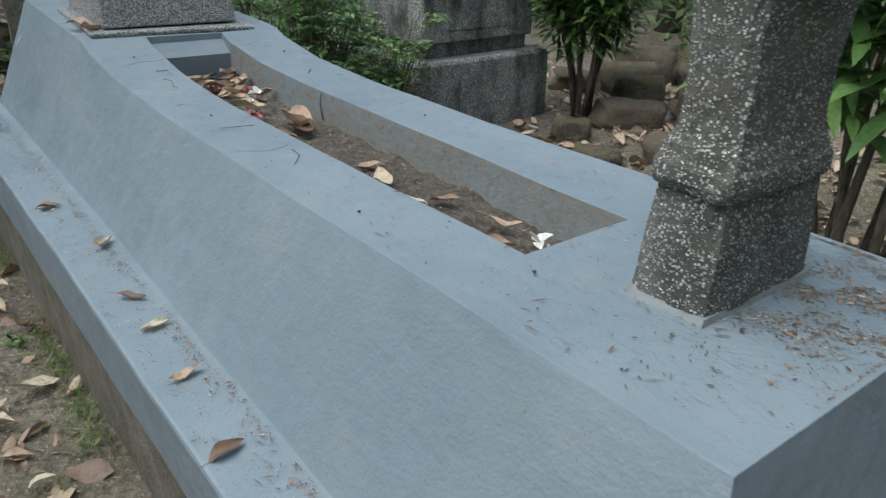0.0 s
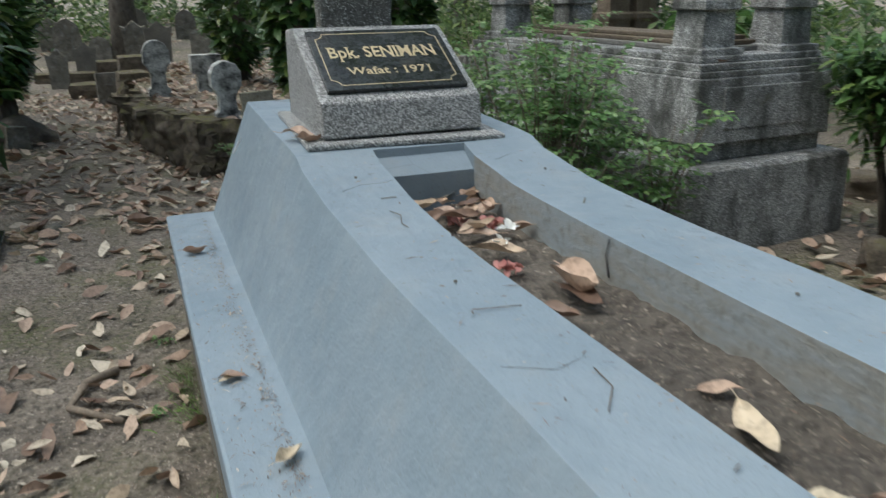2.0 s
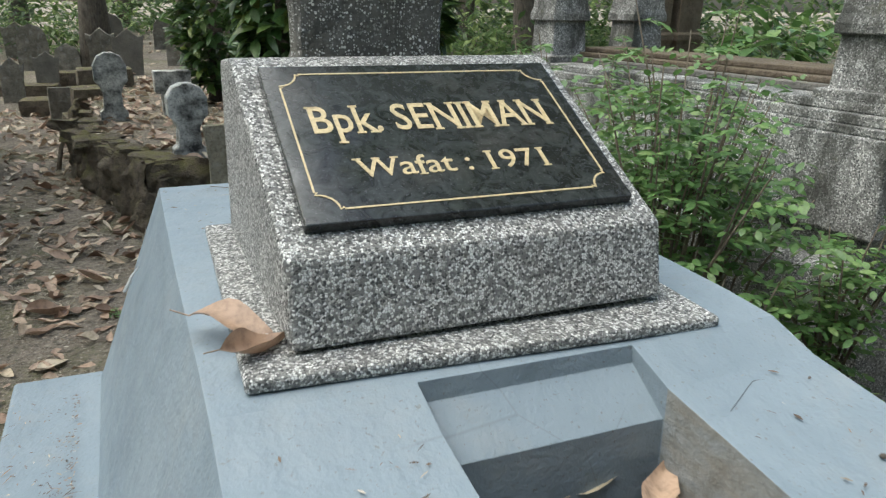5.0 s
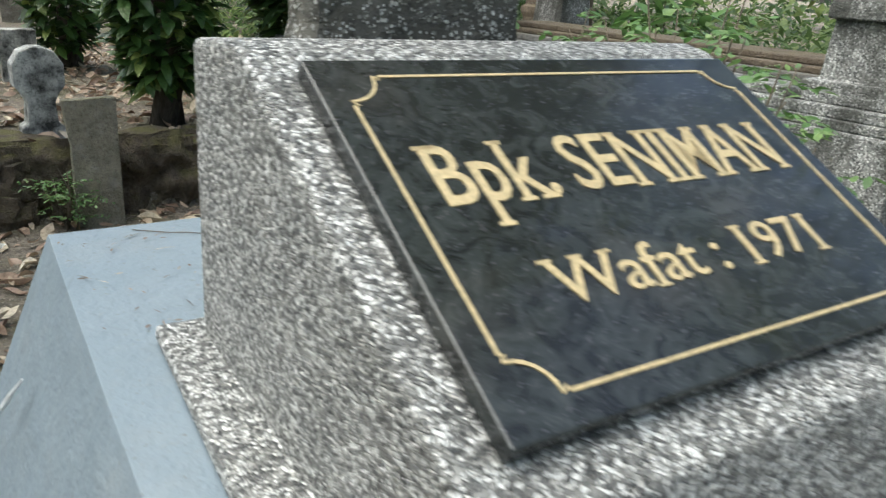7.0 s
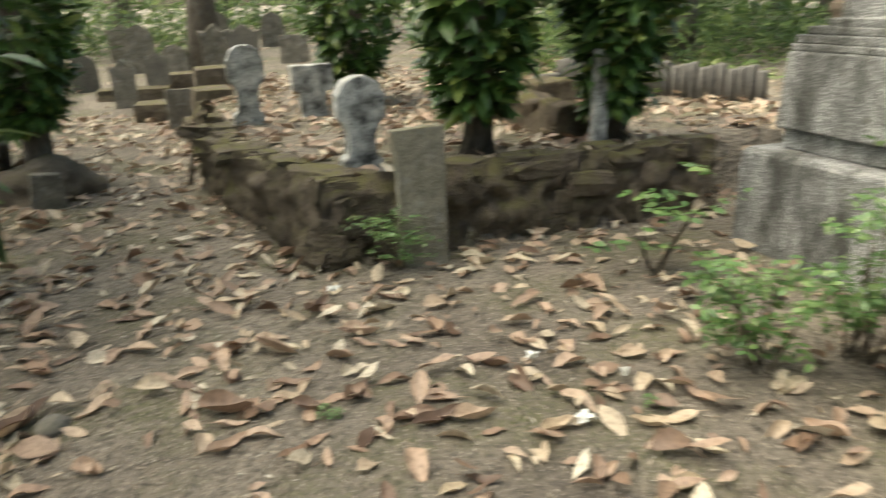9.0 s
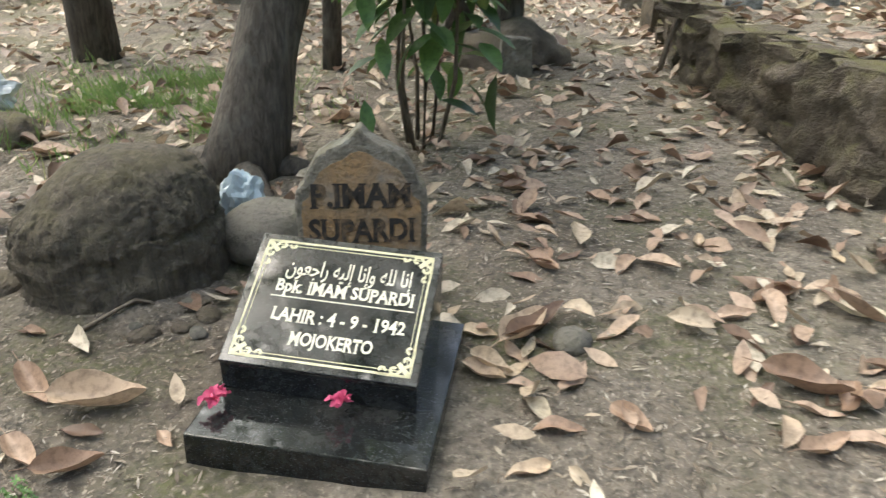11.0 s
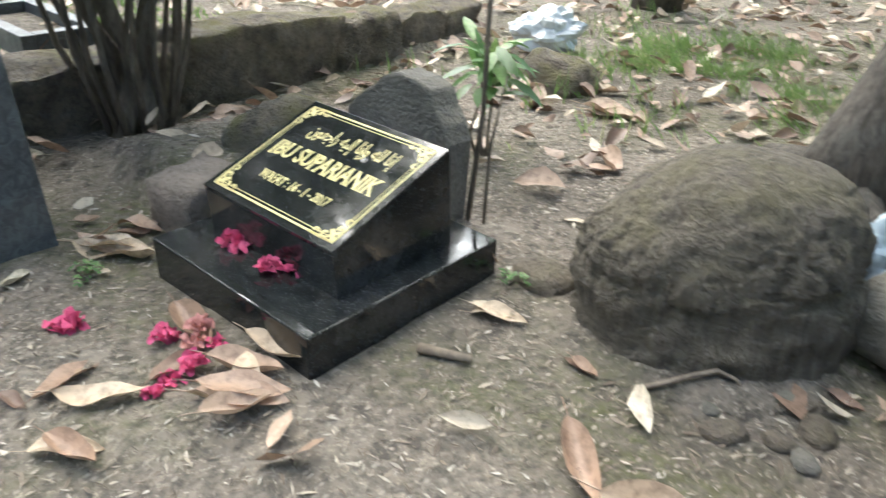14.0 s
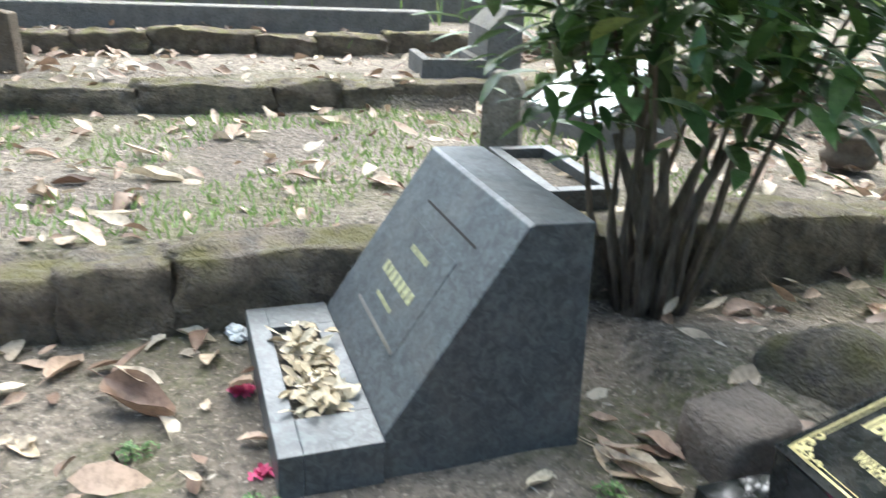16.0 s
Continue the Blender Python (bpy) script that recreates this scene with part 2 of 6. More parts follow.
SOIL = soil_material("soil", (0.165, 0.137, 0.108), (0.305, 0.26, 0.205), 0.75, 0.75)
PIT_SOIL = soil_material("pit_soil", (0.115, 0.098, 0.08), (0.2, 0.17, 0.138), 0.1, 0.7)
PAINT = paint_material()
RAW = raw_paint_material()
TERRAZZO = terrazzo_material("washed_terrazzo", 300, 0.12, 1.5, 0.34)
OLD_TERRAZZO = pebbledash_material()
MON_TERRAZZO = terrazzo_material("stained_terrazzo", 180, 0.9, 1.75, 0.2)
GRANITE = granite_material("polished_granite", 0.055, 0.014)
BLACK_GRANITE = granite_material("black_granite", 0.03, 0.008, 0.05, 0.2)
GREY_TILE = granite_material("grey_tile", 0.13, 0.045, 0.38, 0.4, 1.06)
GOLD = plain_material("gold_paint", (0.60, 0.48, 0.27), 0.35, 0.4, 200)
YELLOW = plain_material("yellow_paint", (0.72, 0.62, 0.28), 0.4, 0.3, 120)
CREAM = plain_material("cream_paint", (0.78, 0.74, 0.58), 0.4, 0.2, 120)
PALE_YELLOW = plain_material("pale_yellow_paint", (0.74, 0.69, 0.44), 0.4, 0.25, 120)
OLD_GOLD = plain_material("worn_gold_paint", (0.40, 0.40, 0.22), 0.6, 0.55, 60)
FADED = worn_letter_material()
BLACK_PAINT = plain_material("faded_black_paint", (0.028, 0.024, 0.02), 0.8, 0.5, 60)
MUD = stone_material("mud_stained_concrete", (0.12, 0.105, 0.08), (0.21, 0.195, 0.165), 0.4)
BRICK = stone_material("mossy_brick", (0.085, 0.066, 0.048), (0.20, 0.158, 0.115), 0.9, 0.0, 12, 0.045)
MOSSY = stone_material("mossy_stone", (0.115, 0.094, 0.07), (0.30, 0.247, 0.185), 0.9, 0.12, 14, 0.08)
BOULDER = boulder_material()
ROCK = stone_material("brown_rock", (0.115, 0.092, 0.07), (0.21, 0.172, 0.13), 0.25, 0, 6, 0.035)
GREY_ROCK = stone_material("grey_rock", (0.12, 0.11, 0.092), (0.195, 0.178, 0.15), 0.15, 0, 5, 0.01)
HEADSTONE = stone_material("weathered_headstone", (0.12, 0.108, 0.088), (0.28, 0.255, 0.21), 0.35, 0.3)
POST_STONE = stone_material("tan_post_stone", (0.17, 0.155, 0.12), (0.32, 0.295, 0.23), 0.5, 0.2)
WHITE_STONE = stone_material("white_stained_stone", (0.045, 0.045, 0.042), (0.8, 0.79, 0.74), 0.0, 0.0, 8, 0.01)
RUST_STONE = stone_material("rust_stained_stone", (0.20, 0.165, 0.125), (0.42, 0.25, 0.115), 0.2, 0.2, 6, 0.012)
TAN_ROCK = stone_material("tan_rock", (0.17, 0.138, 0.112), (0.26, 0.215, 0.178), 0.05, 0, 7, 0.02)
BARK = bark_material("bark", (0.055, 0.045, 0.036), (0.16, 0.135, 0.108))
STEM = bark_material("stem", (0.10, 0.08, 0.06), (0.24, 0.195, 0.145))
TWIG = plain_material("dry_twig", (0.24, 0.19, 0.14), 0.9, 0.5)
DRY = leaf_material("dry_leaf", [(0.0, (0.12, 0.07, 0.045)), (0.25, (0.30, 0.2, 0.138)), (0.5, (0.43, 0.305, 0.22)), (0.75, (0.48, 0.375, 0.265)), (1.0, (0.60, 0.53, 0.41))], 0.5, 0.12)
DRY_ONE = leaf_material("dry_leaf_single", [(0.0, (0.13, 0.08, 0.055)), (0.25, (0.33, 0.215, 0.145)), (0.55, (0.48, 0.345, 0.25)), (0.8, (0.52, 0.41, 0.28)), (1.0, (0.60, 0.52, 0.38))], 0.5, 0.12, True)
FLAKE = leaf_material("pale_flake", [(0.0, (0.075, 0.058, 0.042)), (0.3, (0.17, 0.13, 0.093)), (0.7, (0.34, 0.285, 0.215)), (1.0, (0.52, 0.47, 0.39))], 0.8, 0.05)
STRAW = leaf_material("straw_petal", [(0.0, (0.34, 0.27, 0.17)), (0.5, (0.52, 0.44, 0.3)), (1.0, (0.68, 0.61, 0.46))], 0.7, 0.1)
DIRT = leaf_material("dirt_crumb", [(0.0, (0.07, 0.05, 0.036)), (0.6, (0.17, 0.115, 0.08)), (1.0, (0.32, 0.22, 0.15))], 0.8, 0.05)
CROTON = leaf_material("croton_leaf", [(0.0, (0.04, 0.08, 0.025)), (0.5, (0.085, 0.165, 0.045)), (0.85, (0.14, 0.245, 0.065)), (1.0, (0.26, 0.31, 0.08))], 0.36, 0.28)
FRESH = leaf_material("fresh_leaf", [(0.0, (0.075, 0.15, 0.045)), (0.6, (0.135, 0.255, 0.075)), (1.0, (0.24, 0.34, 0.12))], 0.4, 0.3)
GRASS = leaf_material("grass_blade", [(0.0, (0.14, 0.23, 0.06)), (0.7, (0.23, 0.36, 0.10)), (1.0, (0.42, 0.42, 0.2))], 0.5, 0.25)
CANOPY = leaf_material("tree_leaf", [(0.0, (0.05, 0.09, 0.032)), (0.6, (0.12, 0.19, 0.062)), (1.0, (0.25, 0.32, 0.115))], 0.5, 0.48)
PINK = leaf_material("pink_petal", [(0.0, (0.55, 0.04, 0.13)), (0.6, (0.65, 0.10, 0.22)), (1.0, (0.70, 0.30, 0.36))], 0.6, 0.25)
SALMON = leaf_material("faded_petal", [(0.0, (0.42, 0.12, 0.10)), (1.0, (0.62, 0.34, 0.30))], 0.6, 0.25)
WHITE_PETAL = leaf_material("white_petal", [(0.0, (0.72, 0.72, 0.66)), (1.0, (0.82, 0.82, 0.78))], 0.5, 0.2)
PLASTIC = plain_material("white_plastic", (0.68, 0.70, 0.70), 0.35, 0.2, 30)
BLUE_PLASTIC = plain_material("pale_blue_plastic", (0.47, 0.56, 0.6), 0.3, 0.3, 30)
BROWN_TILE = stone_material("brown_cement", (0.10, 0.075, 0.052), (0.17, 0.135, 0.10), 0.2)
GREY_CEMENT = stone_material("grey_cement", (0.14, 0.135, 0.125), (0.21, 0.20, 0.185), 0.2)


# ---- mesh tools ----
def thing(name, m=None, label="", category="", group="", kind=""):
    ob = new(name)
    ob.matrix_basis = m if m is not None else Matrix.Identity(4)
    return tagged(ob, label, category, group, kind)


def part(name, bm, material, parent=None, label="", inside=False, smooth=False, bevel=0.0, angle=35):
    """Link a bmesh as one mesh object. inside: its points are given in the world and move into the parent's frame."""
    me = bpy.data.meshes.new(name)
    if inside and parent is not None:
        m = parent.matrix_basis.copy()
        if parent.parent is not None:
            m = parent.parent.matrix_basis @ m
        bm.transform(m.inverted())
    bmesh.ops.recalc_face_normals(bm, faces=bm.faces)
    bm.to_mesh(me)
    bm.free()
    for mt in (material if isinstance(material, (list, tuple)) else [material]):
        me.materials.append(mt)
    if smooth:
        for p in me.polygons:
            p.use_smooth = True
    ob = new(name, me)
    if parent is not None:
        ob.parent = parent
    if bevel:
        b = ob.modifiers.new("edge", 'BEVEL')
        b.width, b.segments, b.limit_method, b.angle_limit = bevel, 2, 'ANGLE', radians(angle)
    if label:
        ob["label"] = label
    return ob


def data_part(name, verts, faces, material, parent=None, label="", smooth=False):
    me = bpy.data.meshes.new(name)
    me.from_pydata(verts, [], faces)
    me.materials.append(material)
    if smooth:
        me.polygons.foreach_set("use_smooth", [True] * len(me.polygons))
    ob = new(name, me)
    if parent is not None:
        ob.parent = parent
    if label:
        ob["label"] = label
    return ob


def box(x0, y0, z0, x1, y1, z1, bm=None):
    bm = bm or bmesh.new()
    v = [bm.verts.new(p) for p in ((x0, y0, z0), (x1, y0, z0), (x1, y1, z0), (x0, y1, z0), (x0, y0, z1), (x1, y0, z1), (x1, y1, z1), (x0, y1, z1))]
    for f in ((3, 2, 1, 0), (4, 5, 6, 7), (0, 1, 5, 4), (1, 2, 6, 5), (2, 3, 7, 6), (3, 0, 4, 7)):
        bm.faces.new([v[i] for i in f])
    return bm


def extrude_x(profile, x0, x1, bm=None):
    """A solid from a (y, z) outline drawn along x."""
    bm = bm or bmesh.new()
    a = [bm.verts.new((x0, y, z)) for y, z in profile]
    b = [bm.verts.new((x1, y, z)) for y, z in profile]
    bm.faces.new(a)
    bm.faces.new(b[::-1])
    for i in range(len(a)):
        j = (i + 1) % len(a)
        bm.faces.new((a[i], b[i], b[j], a[j]))
    return bm


def extrude_y(profile, y0, y1, bm=None):
    """A solid from an (x, z) outline drawn along y."""
    bm = bm or bmesh.new()
    a = [bm.verts.new((x, y0, z)) for x, z in profile]
    b = [bm.verts.new((x, y1, z)) for x, z in profile]
    bm.faces.new(a)
    bm.faces.new(b[::-1])
    for i in range(len(a)):
        j = (i + 1) % len(a)
        bm.faces.new((a[i], b[i], b[j], a[j]))
    return bm


def loft(sections, bm=None, closed=True):
    bm = bm or bmesh.new()
    rings = [[bm.verts.new(p) for p in s] for s in sections]
    n = len(rings[0])
    for a, b in zip(rings, rings[1:]):
        for i in range(n if closed else n - 1):
            j = (i + 1) % n
            bm.faces.new((a[i], a[j], b[j], b[i]))
    if closed:
        bm.faces.new(rings[0][::-1])
        bm.faces.new(rings[-1])
    return bm


def tube(points, radii, sides=7, bm=None, wobble=0.0, seed=0):
    secs = []
    for i, (p, r) in enumerate(zip(points, radii)):
        p = Vector(p)
        q = Vector(points[min(i + 1, len(points) - 1)]) - Vector(points[max(i - 1, 0)])
        turn = q.to_track_quat('Z', 'Y')
        ring = []
        for k in range(sides):
            a = 2 * math.pi * k / sides
            rr = r * (1 + wobble * noise.noise(Vector((math.cos(a) * 1.5 + seed, math.sin(a) * 1.5, i * 0.7))))
            ring.append(p + turn @ Vector((math.cos(a) * rr, math.sin(a) * rr, 0)))
        secs.append(ring)
    return loft(secs, bm)


def rough_block(dx, dy, dz, seed, amp=0.12, cuts=1, roundness=0.35):
    """A worn block that stands on z = 0."""
    bm = bmesh.new()
    bmesh.ops.create_cube(bm, size=2.0)
    if cuts:
        bmesh.ops.subdivide_edges(bm, edges=bm.edges, cuts=cuts, use_grid_fill=True)
    for v in bm.verts:
        p = v.co.copy()
        s = p.normalized() * 1.25
        p = p.lerp(s, roundness)
        k = noise.noise_vector(p * 1.3 + Vector((seed * 7.1, seed * 3.3, seed))) * amp
        p += k
        v.co = (p.x * dx / 2, p.y * dy / 2, (p.z + 1) * dz / 2)
    return bm


def rock(rx, ry, rz, seed, detail=3, amp=0.25, flat=0.35, freq=1.2):
    bm = bmesh.new()
    bmesh.ops.create_icosphere(bm, subdivisions=detail, radius=1.0)
    o = Vector((seed * 3.7, seed * 1.9, seed * 5.3))
    for v in bm.verts:
        p = v.co.copy()
        p *= 1 + amp * noise.noise(p * freq + o) + amp * 0.35 * noise.noise(p * freq * 3.1 + o) + amp * 0.12 * noise.noise(p * freq * 8 + o)
        v.co = (p.x * rx, p.y * ry, max(p.z, -flat) * rz)
    return bm


LEAF_T = ((0.0, 0.02), (0.22, 0.75), (0.5, 1.0), (0.78, 0.62), (1.0, 0.0))


class Leaves:
    """Gathers many folded blades into one mesh."""
    def __init__(self, rows=LEAF_T):
        self.v, self.f, self.rows = [], [], rows

    def add(self, p, d, n, length, width, bend=0.2, fold=0.15, curl=0.0):
        p, d, n = Vector(p), Vector(d).normalized(), Vector(n)
        s = d.cross(n)
        if s.length < 1e-4:
            s = d.cross(Vector((0.3, 0.5, 0.8)))
        s.normalize()
        n = s.cross(d)
        b = len(self.v)
        k = len(self.rows)
        for t, w in self.rows:
            c = p + d * (length * t) - n * (bend * length * t * t)
            hw = width * 0.5 * w
            up = n * (fold * hw + curl * hw * math.sin(t * 5))
            self.v += [c - s * hw + up, c, c + s * hw + n * (fold * hw - curl * hw * math.cos(t * 4))]
        for i in range(k - 1):
            a = b + 3 * i
            self.f += [(a, a + 1, a + 4, a + 3), (a + 1, a + 2, a + 5, a + 4)]

    def put(self, name, material, parent=None, label=""):
        if parent is not None:
            inv = parent.matrix_basis.inverted()
            self.v = [inv @ v for v in self.v]
        return data_part(name, [tuple(v) for v in self.v], self.f, material, parent, label, True)


def rnd(a, b):
    return random.uniform(a, b)


def way(yaw, up=0.0):
    return Vector((math.cos(yaw) * math.cos(up), math.sin(yaw) * math.cos(up), math.sin(up)))


def lettering(text, width, height, depth=0.0012, bold=0.0, serifs=True):
    """Letters as a mesh, its middle at the origin, fitted to a width and a cap height."""
    cu = bpy.data.curves.new("letters", 'FONT')
    cu.body, cu.extrude, cu.resolution_u, cu.offset = text, 0.02, 3, bold
    tmp = bpy.data.objects.new("letters", cu)
    scene.collection.objects.link(tmp)
    me = bpy.data.meshes.new_from_object(tmp.evaluated_get(bpy.context.evaluated_depsgraph_get()))
    bpy.data.objects.remove(tmp)
    bm = bmesh.new()
    bm.from_mesh(me)
    bpy.data.meshes.remove(me)
    feet = []
    for e in bm.edges:
        a, b = e.verts[0].co, e.verts[1].co
        if a.z > 0 and b.z > 0 and abs(a.y - b.y) < 1e-4 and 0.05 < abs(a.x - b.x) < 0.24 and sum(1 for f in e.link_faces if abs(f.normal.z) < 0.5):
            inward = [f.calc_center_median().y - a.y for f in e.link_faces if abs(f.normal.z) > 0.5]
            feet.append((min(a.x, b.x), max(a.x, b.x), a.y, 1 if inward and inward[0] > 0 else -1))
    for x0, x1, y, up in feet if serifs else ():
        if min(abs(y), abs(y - 0.73), abs(y - 0.52), abs(y + 0.2)) < 0.06:
            box(x0 - 0.055, min(y, y + up * 0.045), -0.02, x1 + 0.055, max(y, y + up * 0.045), 0.0205, bm)
    xs = [v.co.x for v in bm.verts]
    cap = 0.73
    w, mid = max(xs) - min(xs), (max(xs) + min(xs)) / 2
    for v in bm.verts:
        v.co = ((v.co.x - mid) / w * width, (v.co.y / cap - 0.5) * height, depth if v.co.z > 0 else -0.0005)
    return bm



# ---- ground ----
def ease(a, b, v):
    t = min(1.0, max(0.0, (v - a) / (b - a)))
    return t * t * (3 - 2 * t)


def bank_x(y):
    """West face of the raised plot behind the tomb."""
    pts = ((6.9, 0.76), (7.2, 0.70), (8.1, 0.42), (8.7, 0.28), (10.0, 0.2), (14, 0.3))
    for (a, u), (b, w) in zip(pts, pts[1:]):
        if y <= b:
            return u + (w - u) * max(0, (y - a) / (b - a))
    return 0.3


def ground_z(x, y):
    z = 0.02 * noise.noise(Vector((x * 0.9, y * 0.9, 0))) + 0.012 * noise.noise(Vector((x * 4, y * 4, 3))) + 0.006 * noise.noise(Vector((x * 11, y * 11, 7)))
    z += 0.36 * ease(0.05, 0.16, x - bank_x(y)) * ease(7.0, 7.12, y - 0.07 * (x - 0.7)) * (1 - ease(2.9, 3.1, x) * (1 - ease(7.4, 7.6, y)))
    fade = 1 - ease(6.5, 7.3, y)
    z += 0.15 * ease(-3.42, -3.52, x) * fade if x < -3.4 else 0
    z += 0.12 * ease(-5.55, -5.65, x) + 0.10 * ease(-6.85, -6.95, x) if x < -5.5 else 0
    z += 0.25 * ease(3.3, 5.5, x) * ease(4.5, 1.5, y)
    z += 0.10 * ease(5.28, 5.4, y) * ease(-3.3, -2.9, x) * ease(-2.3, -2.6, x) * ease(6.2, 5.8, y)
    z += 0.25 * ease(12, 22, y)
    return z


def make_ground():
    def steps(a, b, d, far):
        s = list(np.arange(a, b + 1e-6, d))
        g, k, lo, hi = d, 0, [], []
        while s[0] - sum(lo) > -far:
            g *= 1.35
            lo.append(g)
        out = [a - sum(lo[:i + 1]) for i in range(len(lo))][::-1]
        out2 = [b + sum(lo[:i + 1]) for i in range(len(lo))]
        return out + s + out2
    xs, ys = steps(-7.6, 5.2, 0.055, 300), steps(-1.2, 12.5, 0.055, 300)
    v = [(x, y, ground_z(x, y) if abs(x) < 40 and abs(y) < 40 else 0.25) for y in ys for x in xs]
    w = len(xs)
    f = [(j * w + i, j * w + i + 1, (j + 1) * w + i + 1, (j + 1) * w + i) for j in range(len(ys) - 1) for i in range(w - 1)]
    ob = data_part("ground", v, f, SOIL, None, "", True)
    return tagged(ob, "bare trodden brown soil with sparse moss", "ground", kind="structure")


make_ground()


# ---- the blue-grey tomb ----
def tomb_top(y):
    pts = ((0.0, 0.868), (1.0, 0.862), (1.6, 0.852), (2.16, 0.852), (2.6, 0.866), (2.88, 0.902), (2.97, 0.932), (3.2, 0.942), (3.5, 0.955), (4.0, 0.975))
    for (a, u), (b, w) in zip(pts, pts[1:]):
        if y <= b:
            return u + (w - u) * (y - a) / (b - a)
    return 0.975


def make_tomb():
    t = thing("tomb", pose(1.07, 2.05, 0), "long blue-grey painted concrete tomb with an open soil bed", "tomb")
    stations = []
    for y in list(np.arange(0.304, 0.86, 0.11)) + [0.87]:
        stations.append((y, 0))
    for y in np.arange(0.874, 2.87, 0.125):
        stations.append((y, 1))
    stations.append((2.882, 1))
    stations += [(2.885, 2), (2.90, 2), (2.953, 2), (2.957, 0)]
    for y in np.arange(3.05, 3.86, 0.13):
        stations.append((y, 0))
    stations.append((3.86, 0))
    secs = []
    for y, kind in stations:
        z = tomb_top(y)
        k = (y - 0.304) / (3.86 - 0.304)
        yb = y + (-0.12 * (1 - ease(0, 0.2, k)) + 0.14 * ease(0.8, 1, k))
        w = lambda s: 0.004 * noise.noise(Vector((s, y * 2.2, 1.7)))
        inner = {0: None, 1: 0.70, 2: 0.858 + 0.65 * max(0.0, y - 2.885)}[kind]
        xl, xr = 0.905 + 0.02 * ease(2.2, 2.9, y), 1.19 + 0.03 * ease(0.9, 1.6, y)
        secs.append([(0.487 + 0.03 * k + w(1), yb, 0.44), (0.69 + 0.01 * k + w(2), y, z + w(3)), (xl + w(4), y, z + w(5)), (xl + w(4), y, inner or z + w(5)),
                     (xr + w(8), y, inner or z + w(9)), (xr + w(8), y, z + w(9)), (1.455 + w(10), y, z + w(11)), (1.655 + w(12), yb, 0.44)])
    bm = loft(secs)
    bmesh.ops.remove_doubles(bm, verts=bm.verts, dist=0.0002)
    for f in bm.faces:
        c = f.calc_center_median()
        if 0.9 < c.y < 2.88 and 1.18 < c.x < 1.24:
            f.material_index = 1
    part("body", bm, [PAINT, RAW], t, "", True, False, 0.009, 28)
    ys = np.linspace(0.12, 4.02, 22)
    w = lambda s, y: 0.005 * noise.noise(Vector((s, y * 2.5, 4.1)))
    ztop = lambda y: 0.475 + 0.035 * (y - 0.1) / 3.9
    ledge = (loft([[(0.37 + w(1, y), y, 0.27 + 6 * w(7, y)), (0.356 + w(2, y), y, ztop(y) + w(3, y)), (1.79, y, ztop(y)), (1.79, y, 0.27)] for y in ys]))
    part("ledge", ledge, PAINT, t, "", True, False, 0.01)
    part("footing", loft([[(0.385 + 3 * w(5, y), y, -0.1), (0.374 + 2 * w(6, y), y, 0.31), (1.77, y, 0.31), (1.77, y, -0.1)] for y in np.linspace(0.14, 4.0, 40)]), MUD, t, "mud-stained concrete footing", True)
    vs, fs, nx, ny = [], [], 14, 70
    for j in range(ny):
        for i in range(nx):
            x, y = 0.885 + 0.36 * i / (nx - 1), 0.89 + 1.99 * j / (ny - 1)
            vs.append((x, y, 0.752 + 0.018 * noise.noise(Vector((x * 9, y * 9, 2))) + 0.012 * noise.noise(Vector((x * 25, y * 25, 5)))))
    fs = [(j * nx + i, j * nx + i + 1, (j + 1) * nx + i + 1, (j + 1) * nx + i) for j in range(ny - 1) for i in range(nx - 1)]
    soil = data_part("soil_bed", [tuple(Vector(v) - Vector((1.07, 2.05, 0))) for v in vs], fs, PIT_SOIL, t, "dark soil bed", True)
    # thin cracks in the paint of the bed's east wall
    for y in (1.38, 2.16):
        part("crack", tube([(1.2165 if y < 1.5 else 1.219, y, 0.76), (1.2165, y + 0.012, 0.81), (1.2175, y + 0.004, 0.85)], [0.003, 0.002, 0.0012], 4), BLACK_PAINT, t, "dark hairline crack", True)
    return t


make_tomb()


